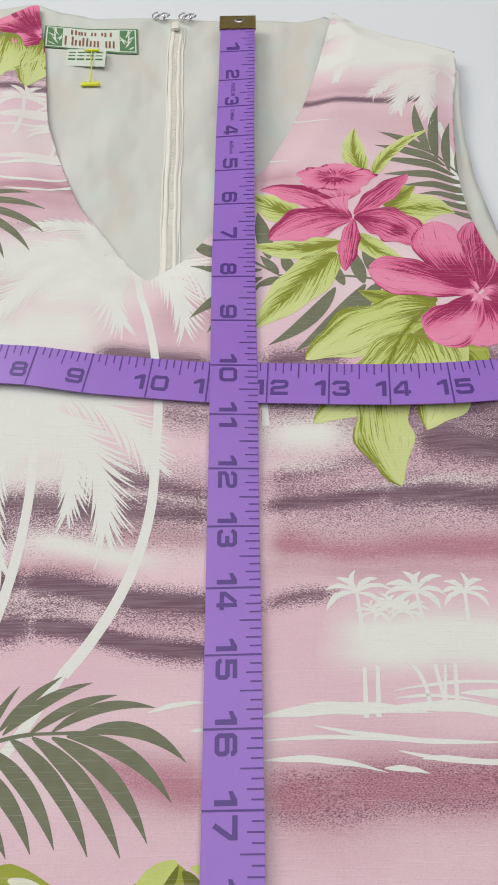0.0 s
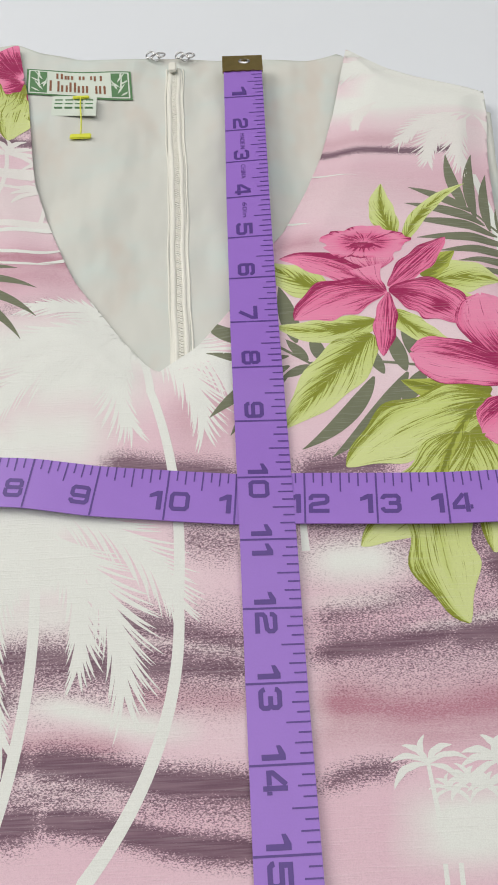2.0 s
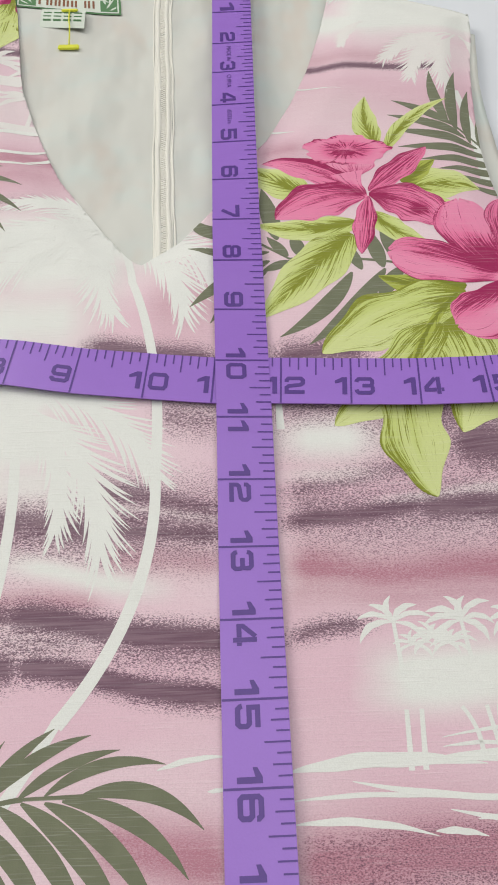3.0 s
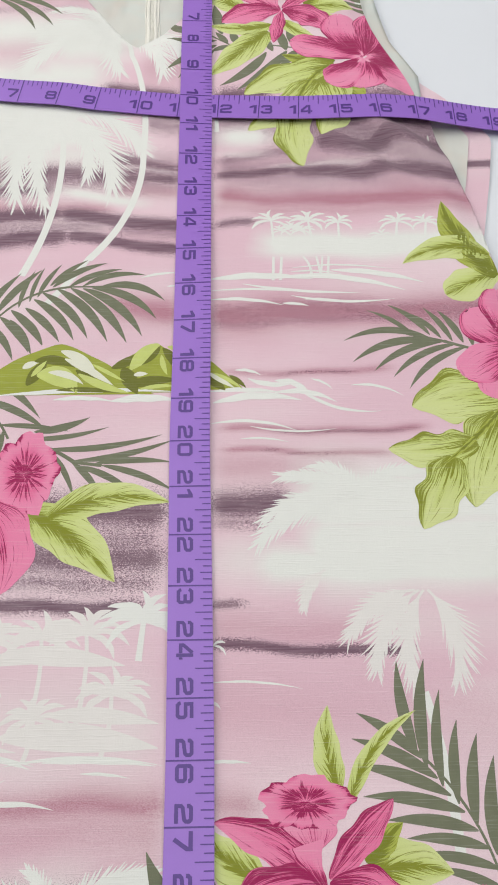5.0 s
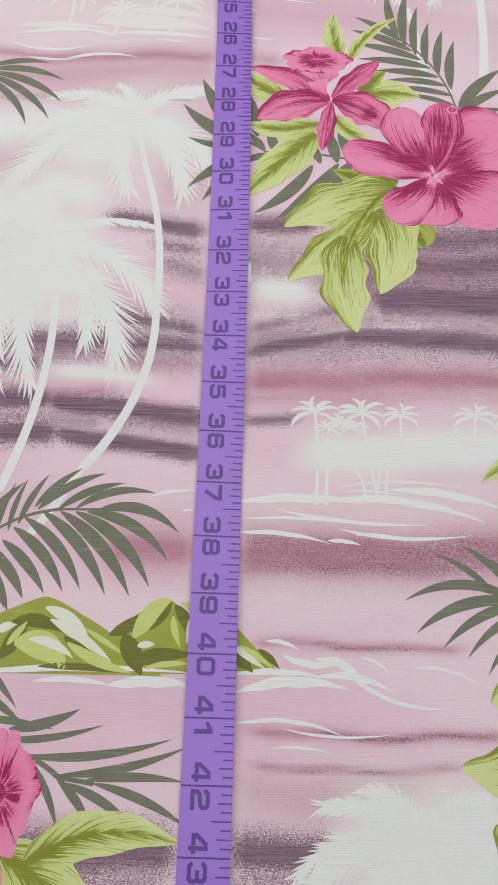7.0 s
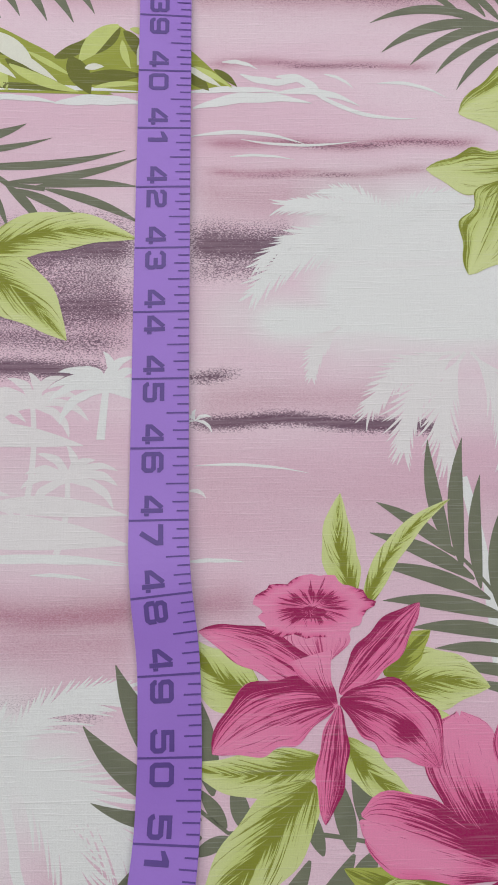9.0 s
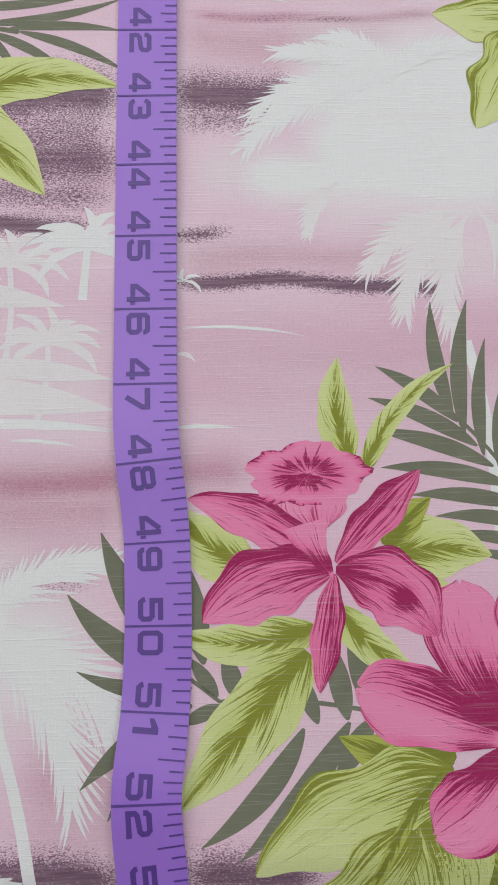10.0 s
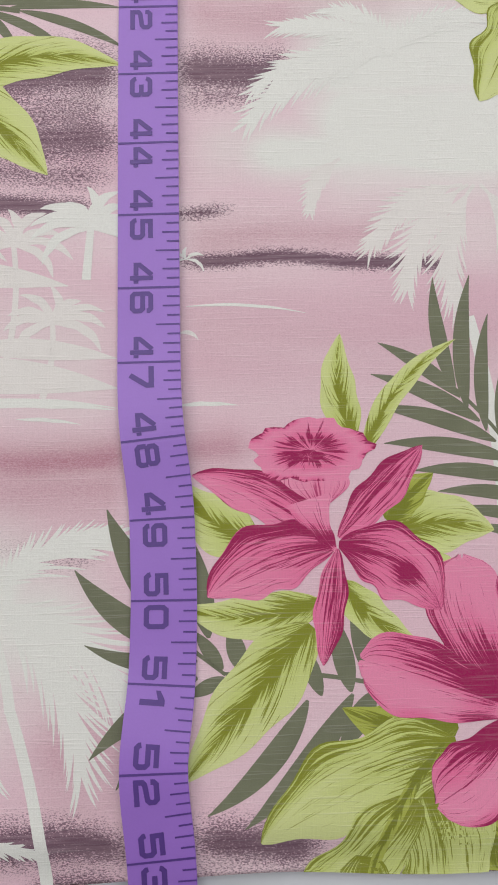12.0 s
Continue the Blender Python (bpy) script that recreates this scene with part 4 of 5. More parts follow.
lance(3, -128, -660.5, -64, -661.5, 2.8, 0.07, "white")
lance(3, -81, -659, -65, -663, 1.5, 0.04, "white")
stem(4, -20.5, -600.5, -22, -618, 3, 0, "white")
lance(2, 11, -627.9, 51.3, -631.2, 1.1, 0.04, "white")
lance(2, -60.5, -660.3, -12.4, -662.2, 2.7, 0.03, "white")
lance(2, 7.7, -661.2, 27.9, -661.6, 1.5, 0.03, "white")
lance(2, -44.2, -664.8, -23.3, -666.8, 1.3, 0.03, "white")
lance(2, 8.7, -636.9, 14.9, -639.4, 1.5, 0.2, "mist")
lance(2, -77.1, -661.5, -9.1, -662.2, 1.5, 0.05, "white")
# flowers on the other side of the tape
stem(3, -122.0, -460.0, -110.0, -483.0, 1.4, 0)
stem(3, -110.0, -483.0, -94.0, -504.0, 1.4, 0.05)
lance(3, -113.0, -462.0, -79.0, -492.0, 4.5, 0.05)
lance(3, -112.0, -480.0, -75.0, -499.0, 4.4, 0.06)
lance(3, -100.0, -496.0, -63.0, -500.0, 3.0, 0.03)
lance(3, -81.0, -500.0, -53.0, -492.0, 4.5, -0.06)
lance(3, -87.0, -504.0, -43.0, -498.0, 3.0, -0.05)
lance(3, -105.0, -490.0, -98.0, -522.0, 3.7, 0.08)
lance(3, -97.0, -499.0, -97.0, -512.0, 2.3, 0)
lance(3, -114.0, -481.0, -114.0, -495.0, 2.2, 0)
lance(3, -116.0, -468.0, -119.0, -489.0, 4.8, 0)
lance(3, -125.0, -458.0, -125.0, -481.0, 3.7, 0)
stem(3, -77.0, -508.0, -59.0, -518.0, 2.2, 0.04)
stem(3, -59.0, -518.0, -45.0, -520.0, 2.0, 0)
lance(3, -75.0, -510.0, -15.0, -503.0, 3.6, -0.05)
lance(3, -59.0, -517.0, -9.0, -506.0, 3.6, -0.05)
lance(3, -49.0, -519.0, -9.0, -519.0, 3.6, 0.04)
lance(3, -45.0, -520.0, -8.0, -535.0, 3.7, 0.05)
lance(3, -57.0, -520.0, -27.0, -537.0, 3.7, 0.06)
lance(3, -60.0, -518.0, -45.0, -536.0, 3.6, 0.05)
lance(3, -71.0, -512.0, -58.0, -537.0, 3.0, 0.05)
leaf(4, -118.0, -488.0, -133.0, -458.0, 15.6, 0.05)
leaf(6, -69.0, -548.0, -10.0, -541.0, 17.1, 0.12)
leaf(6, -80.0, -544.0, -35.0, -581.0, 24.2, 0.06)
leaf(5, -94.0, -540.0, -71.0, -548.0, 8.1, 0.1, "dark")
leaf(5, -108.0, -543.0, -114.0, -591.0, 21.5, 0, "lobe")
leaf(5, -109.0, -546.0, -96.0, -584.0, 12.1, 0, "lobe")
leaf(5, -113.0, -546.0, -132.0, -581.0, 24.0, 0, "lobe")
leaf(4, -123.0, -540.0, -138.0, -522.0, 14.4, 0, "dark")
blob(8, -83.0, -524.0, 16.0, 23.0, "pink")
blob(9, -84.0, -524.0, 4.5, 5.0, "deep")
petal(7, -108.0, -539.0, -90.0, -531.0, 17.7, 0, "pale")
fan(8, -109.0, -537.0, -123.0, -484.0, 23.1, 0.06, "base")
fan(7, -109.0, -537.0, -142.0, -515.0, 25.0, 0.1, "base")
petal(8, -109.0, -540.0, -124.0, -551.0, 14, 0, "base")
petal(10, -107.0, -539.0, -88.0, -587.0, 30.0, 0.16, "upper")
fan(8, -133.1, -978.3, -125.8, -949.1, 23.4, 0, "base")
fan(8, -132.7, -981.6, -113.3, -1001, 21.5, 0, "base")
leaf(5, -135, -950.8, -120.2, -933.4, 15.2, 0.1)
# flowers at the side seam
leaf(6, 175.7, -945, 149.4, -889.5, 20.5, 0.1, "dark")
leaf(6, 173.7, -929.3, 121.4, -936.6, 18, -0.15)
blunt(5, 176.1, -942.2, 143.7, -959.8, 22, 0)
fan(8, 184.6, -995.8, 155.4, -969.7, 26.8, 0.1, "base")
fan(9, 184.7, -995, 174.2, -955.2, 25, 0.1, "base")
fan(9, 184.2, -998, 147.1, -1015.4, 24.2, -0.1, "base")
fan(8, 183.9, -1000.1, 161.1, -1028.7, 24, -0.1, "base")
stem(3, 156.0, -451.0, 138.0, -445.0, 2.0, 0)
stem(3, 138.0, -445.0, 118.0, -440.0, 2.0, 0)
lance(3, 132.0, -444.0, 83.0, -445.0, 4.5, -0.14)
lance(3, 134.0, -445.0, 87.0, -459.0, 5.1, -0.12)
lance(3, 139.0, -445.0, 98.0, -465.0, 4.5, -0.1)
lance(3, 145.0, -447.0, 108.0, -469.0, 4.0, -0.1)
lance(3, 150.0, -449.0, 116.0, -476.0, 4.1, -0.1)
lance(3, 150.0, -464.0, 122.0, -482.0, 3.5, -0.06)
lance(3, 153.0, -469.0, 142.0, -476.0, 4.0, 0)
lance(3, 123.0, -443.0, 97.0, -424.0, 3.0, -0.08)
lance(3, 131.0, -441.0, 109.0, -420.0, 3.7, -0.08)
lance(3, 137.0, -443.0, 121.0, -426.0, 3.3, -0.06)
lance(3, 143.0, -445.0, 129.0, -422.0, 3.6, -0.06)
lance(3, 149.0, -446.0, 137.0, -424.0, 4.1, -0.06)
lance(3, 154.0, -448.0, 150.0, -428.0, 4.1, -0.05)
lance(3, 159.0, -446.0, 157.0, -430.0, 3.0, -0.05)
leaf(6, 174.0, -479.0, 116.0, -487.0, 33.1, -0.05, "lobe")
leaf(7, 147.0, -508.0, 101.0, -512.0, 20.0, 0.06, "lobe")
leaf(6, 162.0, -492.0, 141.0, -545.0, 29.5, -0.04, "lobe")
leaf(6, 171.0, -484.0, 162.0, -536.0, 23.0, 0.06, "lobe")
leaf(8, 134.0, -517.0, 114.0, -556.0, 22.7, 0.02, "lobe")
leaf(9, 176.0, -473.0, 123.0, -525.0, 3.6, 0.04, "dark")
leaf(9, -126.0, -541.0, -131.0, -585.0, 22, 0, "lobe")
blunt(5, 184.4, -570.3, 160.4, -579.4, 15.7, 0, "dark")
blunt(5, 179.5, -598.3, 152, -611.1, 21.3, 0, "dark")
stem(2, 12.6, -818.9, 12.8, -830.4, 3, 0, "white")
lance(3, -138.2, -689.8, -95.2, -696.1, 4.8, 0.1)
lance(3, -137.9, -691.8, -94.6, -713, 5.2, 0.1)
lance(3, -139.2, -693.7, -100.5, -725.7, 5, 0.1)
lance(3, -140.4, -695.7, -112.7, -730.3, 4.6, 0.1)
lance(3, -138.5, -687.8, -104.2, -683.3, 4.1, 0.1)
lance(3, -119.3, -978.5, -99.2, -943.4, 4.8, 0.05)
lance(3, -110, -971.9, -87.2, -940.6, 4.8, 0.05)
lance(3, -125.5, -982.8, -111.5, -944.9, 4.4, 0.05)
lance(3, -133.2, -987.1, -121.7, -947.2, 4.4, 0.05)
lance(3, -113.3, -978.5, -97.3, -1003.1, 4.3, 0.06)
lance(3, -107.4, -974.1, -89.3, -998.1, 4.7, 0.06)
lance(3, -118.5, -981.9, -105.7, -1004.7, 4, 0.06)
lance(3, -125, -986.2, -112.5, -1008, 4, 0.06)
lance(3, -101.8, -969.7, -82.4, -993.5, 5.1, 0.06)
stem(3, -141.3, -999.7, -108.2, -973.2, 1.3, 0.05)
lance(12, 111.8, -760.6, 106.7, -758.2, 2.1, 0, "blush")
lance(12, 112.5, -759.5, 111.6, -752.6, 1.8, 0, "blush")
lance(12, 112.6, -761.6, 117.3, -765.6, 2.1, 0, "blush")
lance(12, 111.7, -761.6, 107.8, -766.4, 1.8, 0, "blush")
stem(2, -61.2, -931.4, -83.5, -966.7, 4.1, 0.02, "white")


# ---- tape measures ----
INCH = 0.0254
TAPE_WIDTH = 0.0205


def glyph(text, bold=0.028):
    """Flat letters of the built-in font, set in a box one by one."""
    curve = bpy.data.curves.new("letters", "FONT")
    curve.body, curve.offset, curve.resolution_u = text, bold, 4
    ob = new("letters", curve)
    bpy.context.view_layer.update()
    me = bpy.data.meshes.new_from_object(ob.evaluated_get(bpy.context.evaluated_depsgraph_get()))
    v = np.array([p.co[:2] for p in me.vertices])
    f = [list(p.vertices) for p in me.polygons]
    bpy.data.objects.remove(ob)
    bpy.data.meshes.remove(me)
    v = (v - v.min(0)) / (v.max(0) - v.min(0))
    return v, f


def stroked(paths, half=0.105):
    """A broad squared numeral: mitred strokes in a unit box. A path that ends where it began is closed."""
    verts, faces = [], []
    for path in paths:
        closed = path[0] == path[-1]
        p = np.array(path[:-1] if closed else path, float)
        n, first = len(p), len(verts)
        for i in range(n):
            back = p[i] - p[i - 1] if closed or i else p[1] - p[0]
            on = p[(i + 1) % n] - p[i] if closed or i < n - 1 else p[i] - p[i - 1]
            back, on = back / np.hypot(*back), on / np.hypot(*on)
            side = np.array((-(back + on)[1], (back + on)[0]))
            side = side / np.hypot(*side)
            side = side * half / max(0.55, side @ np.array((-on[1], on[0])))
            verts += [p[i] + side, p[i] - side]
        for i in range(n if closed else n - 1):
            a, b = first + 2 * i, first + 2 * ((i + 1) % n)
            faces.append([a, a + 1, b + 1, b])
    return np.array(verts), faces


SIX = [(0.9, 0.72), (0.9, 0.8), (0.8, 0.9), (0.2, 0.9), (0.1, 0.8), (0.1, 0.2), (0.2, 0.1), (0.8, 0.1), (0.9, 0.2), (0.9, 0.45), (0.8, 0.55), (0.2, 0.55)]
RING = [(0.2, 0.1), (0.8, 0.1), (0.9, 0.22), (0.9, 0.78), (0.8, 0.9), (0.2, 0.9), (0.1, 0.78), (0.1, 0.22), (0.2, 0.1)]
DIGITS = {
    "0": stroked([RING]),
    "2": stroked([[(0.1, 0.68), (0.1, 0.8), (0.2, 0.9), (0.8, 0.9), (0.9, 0.8), (0.9, 0.62), (0.8, 0.53), (0.2, 0.45), (0.1, 0.36), (0.1, 0.1), (1.0, 0.1)]]),
    "3": stroked([[(0.08, 0.72), (0.1, 0.8), (0.2, 0.9), (0.78, 0.9), (0.88, 0.8), (0.88, 0.62), (0.82, 0.51), (0.9, 0.4), (0.9, 0.2), (0.8, 0.1), (0.2, 0.1), (0.1, 0.2), (0.08, 0.28)], [(0.38, 0.51), (0.76, 0.51)]]),
    "4": stroked([[(0.74, 0), (0.74, 1)], [(0.6, 0.95), (0.12, 0.42), (0.12, 0.26), (0.62, 0.26)], [(0.86, 0.26), (1, 0.26)]]),
    "5": stroked([[(0.95, 0.9), (0.14, 0.9), (0.14, 0.56), (0.8, 0.56), (0.9, 0.46), (0.9, 0.2), (0.8, 0.1), (0.2, 0.1), (0.1, 0.2), (0.08, 0.28)]]),
    "6": stroked([SIX]), "9": stroked([[(1 - x, 1 - y) for x, y in SIX]]),
    "7": stroked([[(0.0, 0.9), (0.88, 0.9), (0.88, 0.7), (0.4, 0.0)]], 0.115),
    "8": stroked([[(0.22, 0.52), (0.78, 0.52), (0.88, 0.62), (0.88, 0.8), (0.78, 0.9), (0.22, 0.9), (0.12, 0.8), (0.12, 0.62), (0.22, 0.52)],
                  [(0.1, 0.48), (0.1, 0.2), (0.2, 0.1), (0.8, 0.1), (0.9, 0.2), (0.9, 0.48)]])}
DIGITS["1"] = (np.array([(0.62, 0), (1, 0), (1, 1), (0.62, 1), (0.05, 0.8), (0.05, 0.62), (0.62, 0.72)]), [[0, 1, 2, 3, 6], [6, 3, 4, 5]])


def add_glyph(bm, place, letters, s0, s1, c0, c1):
    v, f = letters
    made = [bm.verts.new(place(s0 + (s1 - s0) * a, c0 + (c1 - c0) * b, 0.00016)) for a, b in v]
    for face in f:
        try:
            bm.faces.new([made[i] for i in face])
        except ValueError:
            pass


def tape_measure(place, start, end, label):
    """Vinyl ribbon with marks at every eighth of an inch and numbers split by the inch lines. place(s, c, lift): along, across, over."""
    tape = tagged(new("tape_measure"), label, "tape measure", "tape measures")
    bm = bmesh.new()
    n = int((end - start) / 0.003)
    rows = []
    for i in range(n + 1):
        s = start + (end - start) * i / n
        rows.append([bm.verts.new(place(s, c, h)) for c, h in ((-0.5, 0.0), (-0.25, 0.00003), (0, 0.00004), (0.25, 0.00003), (0.5, 0.0), (0.5, -0.0005), (-0.5, -0.0005))])
    for a, b in zip(rows, rows[1:]):
        for i in range(7):
            bm.faces.new((a[i], a[(i + 1) % 7], b[(i + 1) % 7], b[i]))
    bm.faces.new(rows[0])
    bm.faces.new(rows[-1][::-1])
    bmesh.ops.recalc_face_normals(bm, faces=bm.faces)
    ribbon = part("ribbon", bm, VINYL, tape, smooth=False)
    bm = bmesh.new()
    for e in range(max(2, math.ceil(start / INCH * 8 + 0.5)), int(end / INCH * 8)):
        s = e * INCH / 8
        deep = 1.0 if e % 8 == 0 else 0.38 if e % 4 == 0 else 0.27 if e % 2 == 0 else 0.2
        if deep == 1.0:
            cuts = np.linspace(0.495, -0.495, 9)
        else:
            cuts = np.linspace(0.495, 0.495 - deep, 4)
        half = 0.00026 if e % 8 else 0.00034
        line = [[bm.verts.new(place(s + d, c, 0.00016)) for d in (-half, half)] for c in cuts]
        for a, b in zip(line, line[1:]):
            bm.faces.new((a[0], a[1], b[1], b[0]))
    tagged(part("scale", bm, INK, tape, "fine dark violet inch marks"), kind="stuff")
    for k in range(max(1, math.ceil(start / INCH + 0.4)), int(end / INCH) + 1):
        bm = bmesh.new()
        text = str(k)
        size, gap, c0, c1 = 0.0073, 0.0014, -0.30, 0.07
        line = k * INCH
        if len(text) == 1:
            add_glyph(bm, place, DIGITS[text], line - gap - size, line - gap, c0, c1)
        else:
            for d, s0 in zip(text, (line - gap - size, line + gap)):
                thin = 0.0026 if d == "1" else 0.0
                add_glyph(bm, place, DIGITS[d], s0 + thin * (s0 < line), s0 + size - thin * (s0 > line), c0, c1)
        part("number", bm, INK, tape, "bold dark violet numeral")
    return tape


V_EDGE = curve_of((-60, 0, 51, 102, 185, 229, 280, 330, 432, 508, 584, 660, 762, 838, 914, 1016, 1092, 1168, 1200, 1214, 1240, 1270, 1295, 1318, 1325, 1346, 1560),
                  (-9, -9.2, -9.8, -10.6, -11.2, -11, -10.8, -11, -10.8, -11, -9.5, -8.3, -8.1, -8.4, -9, -10, -10.8, -11.4, -11.5, -11, -7.9, -7.5, -8.4, -11.4, -11.2, -9.1, -8), 2)
V_RISE = curve_of((-60, 0, 25, 51, 76, 102, 127, 152, 178, 203, 229, 254, 275, 300, 330, 1190, 1214, 1240, 1290, 1320, 1350, 1375, 1560), (15, 15, 15, 13.6, 15.5, 15.6, 13.6, 13.6, 13.8, 16.2, 14.0, 13.9, 13.4, 12.2, 11.2, 9.7, 11.6, 9.6, 9.8, 13.0, 9.0, 3.0, 1.2), 2)


def down_tape(s, c, lift):
    across = (c + 0.5) * TAPE_WIDTH
    x = float(V_EDGE(s)) + across
    tilt = float(V_EDGE(s + 0.004) - V_EDGE(s - 0.004)) / 0.008
    curl = 0.0006 * math.sin(s / 0.055) * (c * 2)
    return (x, -s + tilt * (across - TAPE_WIDTH / 2), float(V_RISE(s)) + 0.0003 * math.sin(s / 0.019) + curl + lift)


H_LINE = curve_of((-320, -200, -141, -115, -90, -64, -37, -11, 14, 40, 65, 91, 117, 143, 169, 194, 330),
                  (-238, -242, -245, -248.5, -251, -256, -259, -262, -263, -265, -267, -268, -266, -264.5, -265, -265.5, -275), 3)
H_RISE = curve_of((-320, -220, -180, -90, -64, -37, -12, 14, 40, 65, 91, 117, 143, 169, 194, 330), (2, 3, 12.5, 13.2, 13.2, 13.0, 12.9, 12.9, 14.0, 15.8, 17.6, 16.6, 13.6, 9.2, 5.5, 1.4), 3)
H_INCH = curve_of((0, 152, 203, 229, 254, 305, 330, 381, 432, 483, 610), (-293, -141, -90, -64, -37.5, 14, 40, 91, 143, 194, 320), 2)


def cross_tape(s, c, lift):
    x = float(H_INCH(s))
    slope = float(H_LINE(x + 0.004) - H_LINE(x - 0.004)) / 0.008
    n = math.hypot(1, slope)
    b = c * TAPE_WIDTH * 1.03
    return (x - slope / n * b, float(H_LINE(x)) + b / n, float(H_RISE(x)) + lift + 0.0002 * math.sin(x / 0.017))


long_tape = tape_measure(down_tape, -0.0085, 60 * INCH, "purple vinyl tape measure laid down the length of the dress")
tape_measure(cross_tape, 0.0, 24 * INCH, "purple vinyl tape measure laid across the chest of the dress")
# small words beside the first inches
for text, s0, s1 in (("MADE IN", 2.12, 2.62), ("CHINA", 3.1, 3.5), ("60in", 4.15, 4.52)):
    bm = bmesh.new()
    add_glyph(bm, down_tape, glyph(text, 0.0), s0 * INCH, s1 * INCH, -0.14, -0.03)
    part("small_print", bm, INK, long_tape, "tiny dark violet printed words")
# brass tip, wrapped over the end
bm = bmesh.new()
rows = []
for i in range(15):
    s = -0.0100 + 0.0130 * i / 14
    rows.append([bm.verts.new(down_tape(s + (0.0009 * abs(math.sin(c * 4 * math.pi)) if i == 14 else 0), c * 1.06, h)) for c, h in
                 [(-0.5, 0.0004)] + [(q / 12 - 0.5, 0.0009) for q in range(13)] + [(0.5, 0.0004), (0.5, -0.0012), (-0.5, -0.0012)]])
for a, b in zip(rows, rows[1:]):
    for i in range(17):
        bm.faces.new((a[i], a[(i + 1) % 17], b[(i + 1) % 17], b[i]))
bm.faces.new(rows[0])
bm.faces.new(rows[-1][::-1])
bmesh.ops.recalc_face_normals(bm, faces=bm.faces)
tip = part("brass_tip", bm, BRASS, long_tape, "dull brass end clip with a riveted eyelet")
bm = bmesh.new()
bmesh.ops.create_circle(bm, segments=24, radius=0.0026)
ring = bmesh.ops.extrude_edge_only(bm, edges=bm.edges[:])
for v in [g for g in ring["geom"] if isinstance(g, bmesh.types.BMVert)]:
    v.co *= 0.55
    v.co.z = 0.0004
at = Vector(down_tape(-0.0045, 0.05, 0.0011))
for v in bm.verts:
    v.co = Vector((v.co.x * 1.25, v.co.y * 0.8, v.co.z)) + at
part("eyelet", bm, STEEL, tip, "worn metal eyelet", True)

# ---- zip, label and hook inside the neck ----
def back_z(x, y):
    return float(lie_of_back(np.array(x), np.array(y)))


def zip_x(y):
    return -0.0372 + 0.0042 * (0.018 - y) / 0.196


zipper = tagged(new("zipper"), "cream nylon zip sewn into the back of the dress", "zipper")
for name, off, w, h in (("stitched_fold", -0.0023, 0.0026, 0.0012), ("stitched_fold", 0.0023, 0.0026, 0.0011), ("seam_edge", -0.0046, 0.0010, 0.0006), ("seam_edge", 0.0047, 0.0010, 0.0006)):
    bm = bmesh.new()
    rows = []
    for i in range(71):
        y = 0.018 - 0.222 * i / 70
        x = zip_x(y) + off + 0.0004 * math.sin(y / 0.017) + 0.0002 * math.sin(y / 0.006)
        z = back_z(x, y)
        rows.append([bm.verts.new((x + q * w / 2, y, z + u * h)) for q, u in ((-1, 0.1), (-0.6, 1), (0.6, 1), (1, 0.1))])
    for a, b in zip(rows, rows[1:]):
        for i in range(3):
            bm.faces.new((a[i], b[i], b[i + 1], a[i + 1]))
    part(name, bm, ZIP, zipper, smooth=True)
bm = bmesh.new()
base = []
for i in range(41):
    y = 0.014 - 0.216 * i / 40
    x = zip_x(y)
    base.append([bm.verts.new((x + q, y, back_z(x, y) + 0.0004)) for q in (-0.0042, 0.0042)])
for a, b in zip(base, base[1:]):
    bm.faces.new((a[0], b[0], b[1], a[1]))
part("backing_strip", bm, ZIP, zipper)
bm = bmesh.new()
for i in range(290):
    y = 0.012 - 0.214 * i / 290
    x = zip_x(y) + (0.00055 if i % 2 else -0.00055)
    z = back_z(x, y)
    box_mesh(bm, x - 0.0006, x + 0.0006, y - 0.0005, y + 0.0005, z, z + 0.0009)
tagged(part("teeth", bm, ZIP, zipper, "fine cream coil teeth"), kind="stuff")
slab("pull_tab", -0.0400, -0.0356, 0.0120, 0.0200, 0.0058, 0.0076, ZIP, zipper, "small cream slider", 0.0006)


def wire(name, points, radius, mat, parent, label=""):
    curve = bpy.data.curves.new(name, "CURVE")
    curve.dimensions, curve.bevel_depth, curve.bevel_resolution = "3D", radius, 3
    s = curve.splines.new("NURBS")
    s.points.add(len(points) - 1)
    for p, q in zip(s.points, points):
        p.co = (*q, 1)
    s.use_endpoint_u, s.order_u = True, 3
    ob = new("wire_path", curve)
    bpy.context.view_layer.update()
    me = bpy.data.meshes.new_from_object(ob.evaluated_get(bpy.context.evaluated_depsgraph_get()))
    bpy.data.objects.remove(ob)
    me.name = name
    me.materials.clear()
    me.materials.append(mat)
    me.shade_smooth()
    made = new(name, me)
    made.parent = parent
    return tagged(made, label)


for hx, hy, label in ((-0.0475, 0.0285, "bright steel wire hook sewn beside the zip"), (-0.0308, 0.0268, "bright steel wire eye sewn beside the zip")):
    clasp = tagged(new("hook_and_eye"), label, "fastener", "fasteners")
    for k in range(3):
        a0 = k * 2.1
        loop = [(hx + (k - 1) * 0.0030 + 0.0025 * math.cos(a0 + q * 0.7), hy + 0.0027 * math.sin(a0 + q * 0.7) - (k % 2) * 0.0022, 0.0066 + 0.0005 * math.sin(q)) for q in range(10)]
        wire("wire_loop", loop, 0.00048, STEEL, clasp)

label_plate = tagged(new("neck_label"), "woven white and green maker's label sewn inside the neck", "label")


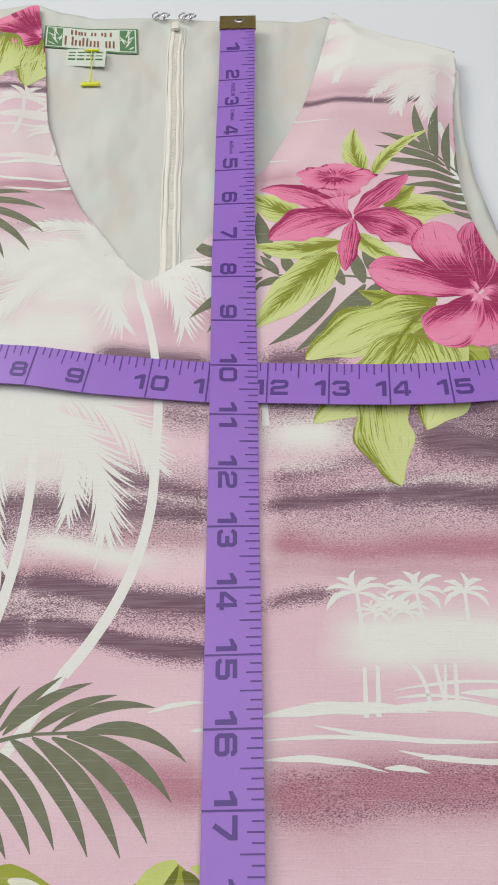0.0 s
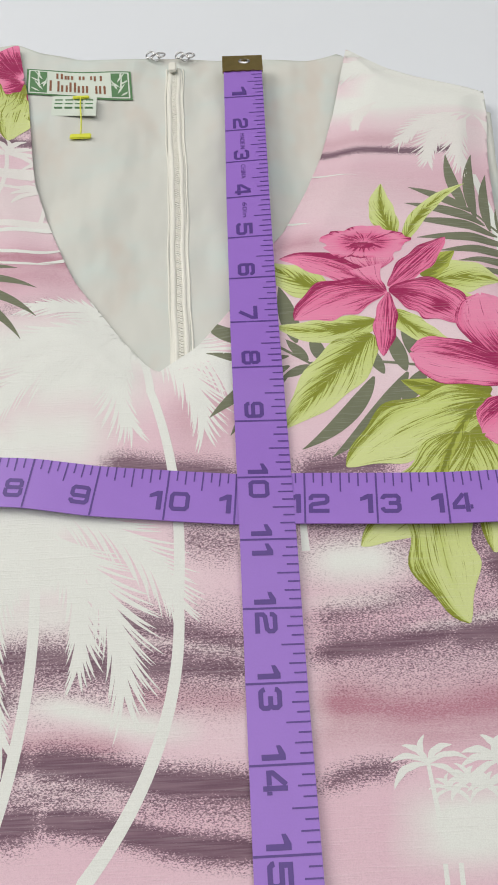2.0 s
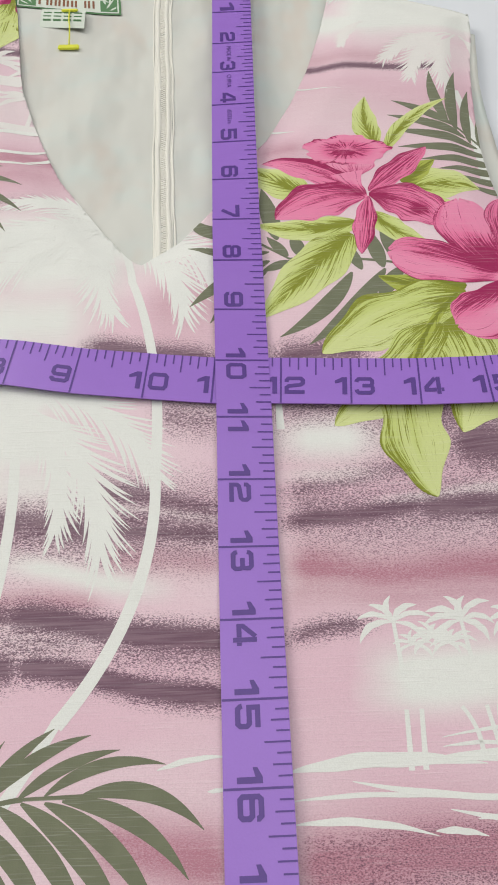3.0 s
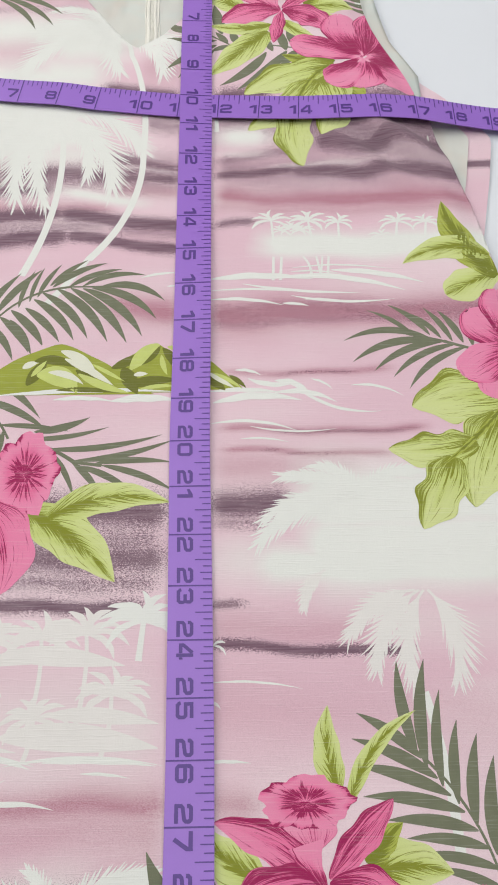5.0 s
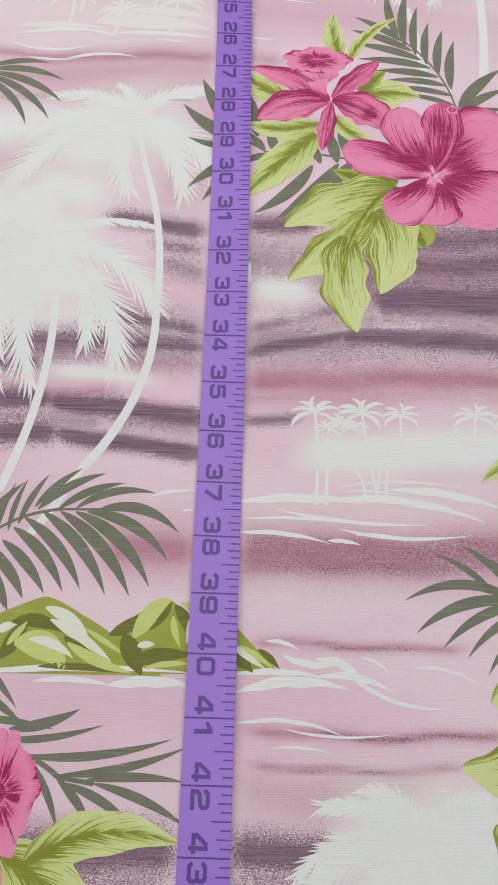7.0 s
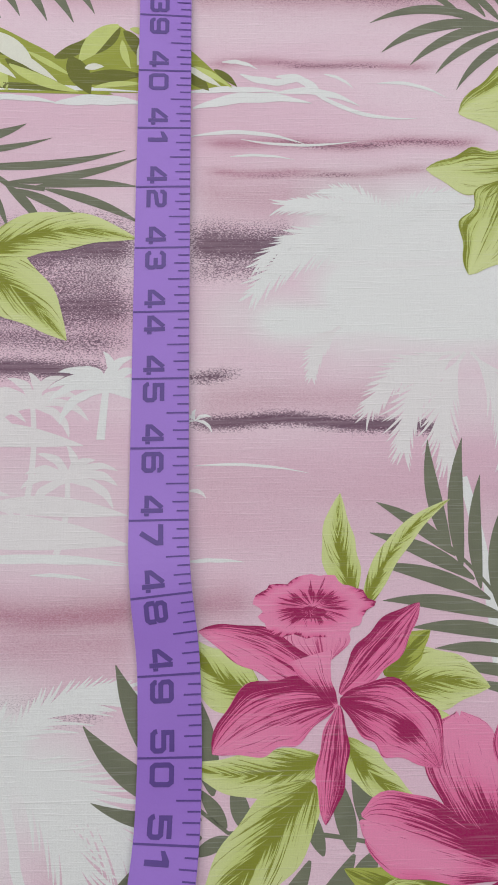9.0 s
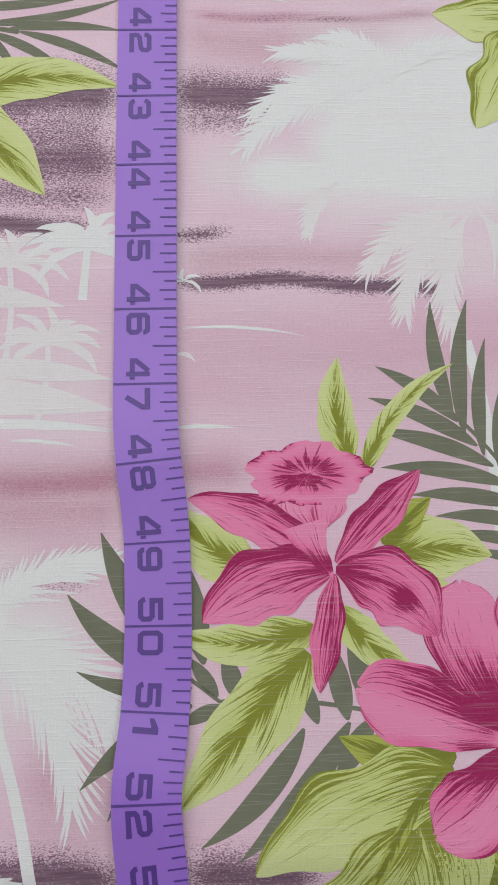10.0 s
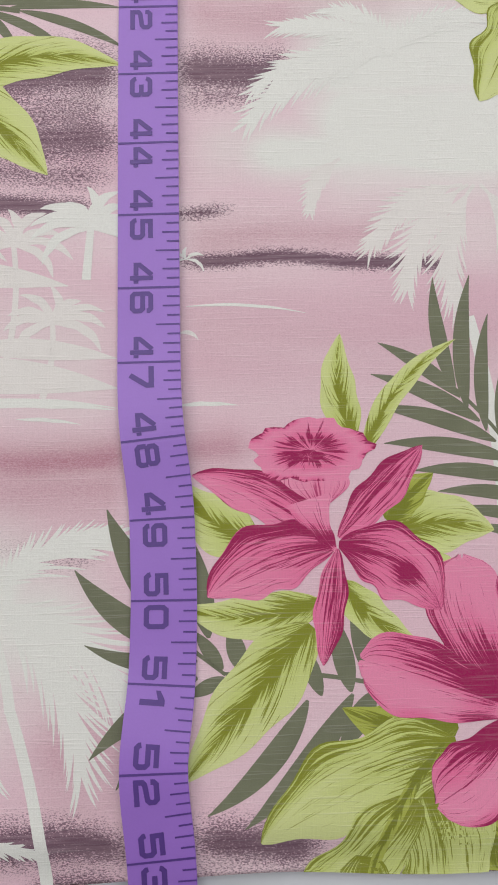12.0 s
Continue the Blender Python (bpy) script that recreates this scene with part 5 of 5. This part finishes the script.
def label_point(a, b, lift):
    """a to the right, b up, in millimetres on the label; it lies a little askew."""
    x = -0.1197 + (a * 0.912 - b * 0.08) / 1000
    y = 0.0212 + (-a * 0.098 + b * 1.02) / 1000
    return (x, y, back_z(x, y) + 0.0006 + lift)


def label_patch(name, a0, a1, b0, b1, lift, mat, label=""):
    bm = bmesh.new()
    n, m = max(1, int((a1 - a0) / 3)), max(1, int((b1 - b0) / 3))
    g = [[bm.verts.new(label_point(a0 + (a1 - a0) * i / n, b0 + (b1 - b0) * j / m, lift)) for j in range(m + 1)] for i in range(n + 1)]
    for i in range(n):
        for j in range(m):
            bm.faces.new((g[i][j], g[i + 1][j], g[i + 1][j + 1], g[i][j + 1]))
    return part(name, bm, mat, label_plate, label)


label_patch("backing", 0, 64, -23.5, 0, 0.0, LABEL_GREEN, "green woven border")
label_patch("field", 1.3, 62.7, -22.3, -1.2, 0.00015, LABEL_WHITE, "pale woven field")
for a0, a1 in ((2.2, 12.5), (51.5, 61.8)):
    label_patch("end_panel", a0, a1, -21.4, -2.2, 0.00022, LABEL_GREEN, "dark green end panel")
for a0, a1, b0, b1 in ((18, 22, -7.5, -2.8), (23, 26, -7.5, -4.2), (27, 33, -7.5, -4.2), (34, 40, -7.5, -4.2), (41, 46, -8.8, -4.2),
                       (14, 20, -19.5, -9.5), (21, 25, -19.5, -13), (26, 30, -19.5, -10), (31, 35, -19.5, -13), (36, 43, -19.5, -13), (44, 48, -19.5, -13)):
    for p0, p1, q0, q1 in ((a0, a0 + 1.3, b0, b1), (a1 - 1.3, a1, b0, b1)):
        label_patch("bar", p0, p1, q0, q1, 0.0003, LABEL_BROWN, "brown woven bar")
for base, sign in ((8, 1), (57, -1)):
    for k in range(9):
        bm = bmesh.new()
        a, b, turn, long = base + sign * (k % 2) * 2, -20.5 + k * 1.5, math.radians(90 - sign * (k % 6 - 2.2) * 26), 7 + (k % 3) * 3
        v = [bm.verts.new(label_point(max(base - 5.4, min(base + 4.2, a + long * f * math.cos(turn) + w * math.sin(turn))), min(-2, b + long * f * math.sin(turn) - w * math.cos(turn)), 0.0003))
             for f, w in ((0, 0.2), (0.3, 0.6), (0.65, 0.5), (1, 0), (0.65, -0.5), (0.3, -0.6))]
        bm.faces.new(v)
        part("leaf_motif", bm, LABEL_WHITE, label_plate, "pale woven leaf")

size_tag = tagged(new("size_tag"), "small white care tag hanging below the neck label", "tag")


def tag_patch(name, x0, x1, y0, y1, lift, mat, label=""):
    bm = bmesh.new()
    n = 6
    g = [[bm.verts.new((x0 + (x1 - x0) * i / n, y0 + (y1 - y0) * j / n - 0.005 - (x0 + (x1 - x0) * i / n + 0.102) * 0.07, 0.0066 + lift + 0.0012 * math.sin(j / n * 2.6))) for j in range(n + 1)] for i in range(n + 1)]
    for i in range(n):
        for j in range(n):
            bm.faces.new((g[i][j], g[i + 1][j], g[i + 1][j + 1], g[i][j + 1]))
    return part(name, bm, mat, size_tag, label, True)


tag_patch("tag", -0.1025, -0.0785, -0.0170, -0.0010, 0.0, LABEL_WHITE)
for k in range(3):
    for j in range(4):
        tag_patch("bar", -0.1010 + j * 0.0055, -0.0968 + j * 0.0055, -0.0125 + k * 0.0032, -0.0108 + k * 0.0032, 0.0003, LABEL_GREEN, "small green bar")
tag_pin = tagged(new("tag_pin"), "yellow plastic tagging pin lying on the lining", "tagging pin")
wire("thread", [(-0.0870, -0.010, 0.0085), (-0.0870, -0.017, 0.0090), (-0.0858, -0.026, 0.0075), (-0.0855, -0.038, 0.0068)], 0.0004, TAG_YELLOW, tag_pin)
slab("cross_bar", -0.0912, -0.0800, -0.0418, -0.0380, 0.0058, 0.0070, TAG_YELLOW, tag_pin, bevel=0.0005)
slab("head", -0.0915, -0.0825, -0.0110, -0.0088, 0.0080, 0.0090, TAG_YELLOW, tag_pin, bevel=0.0004)
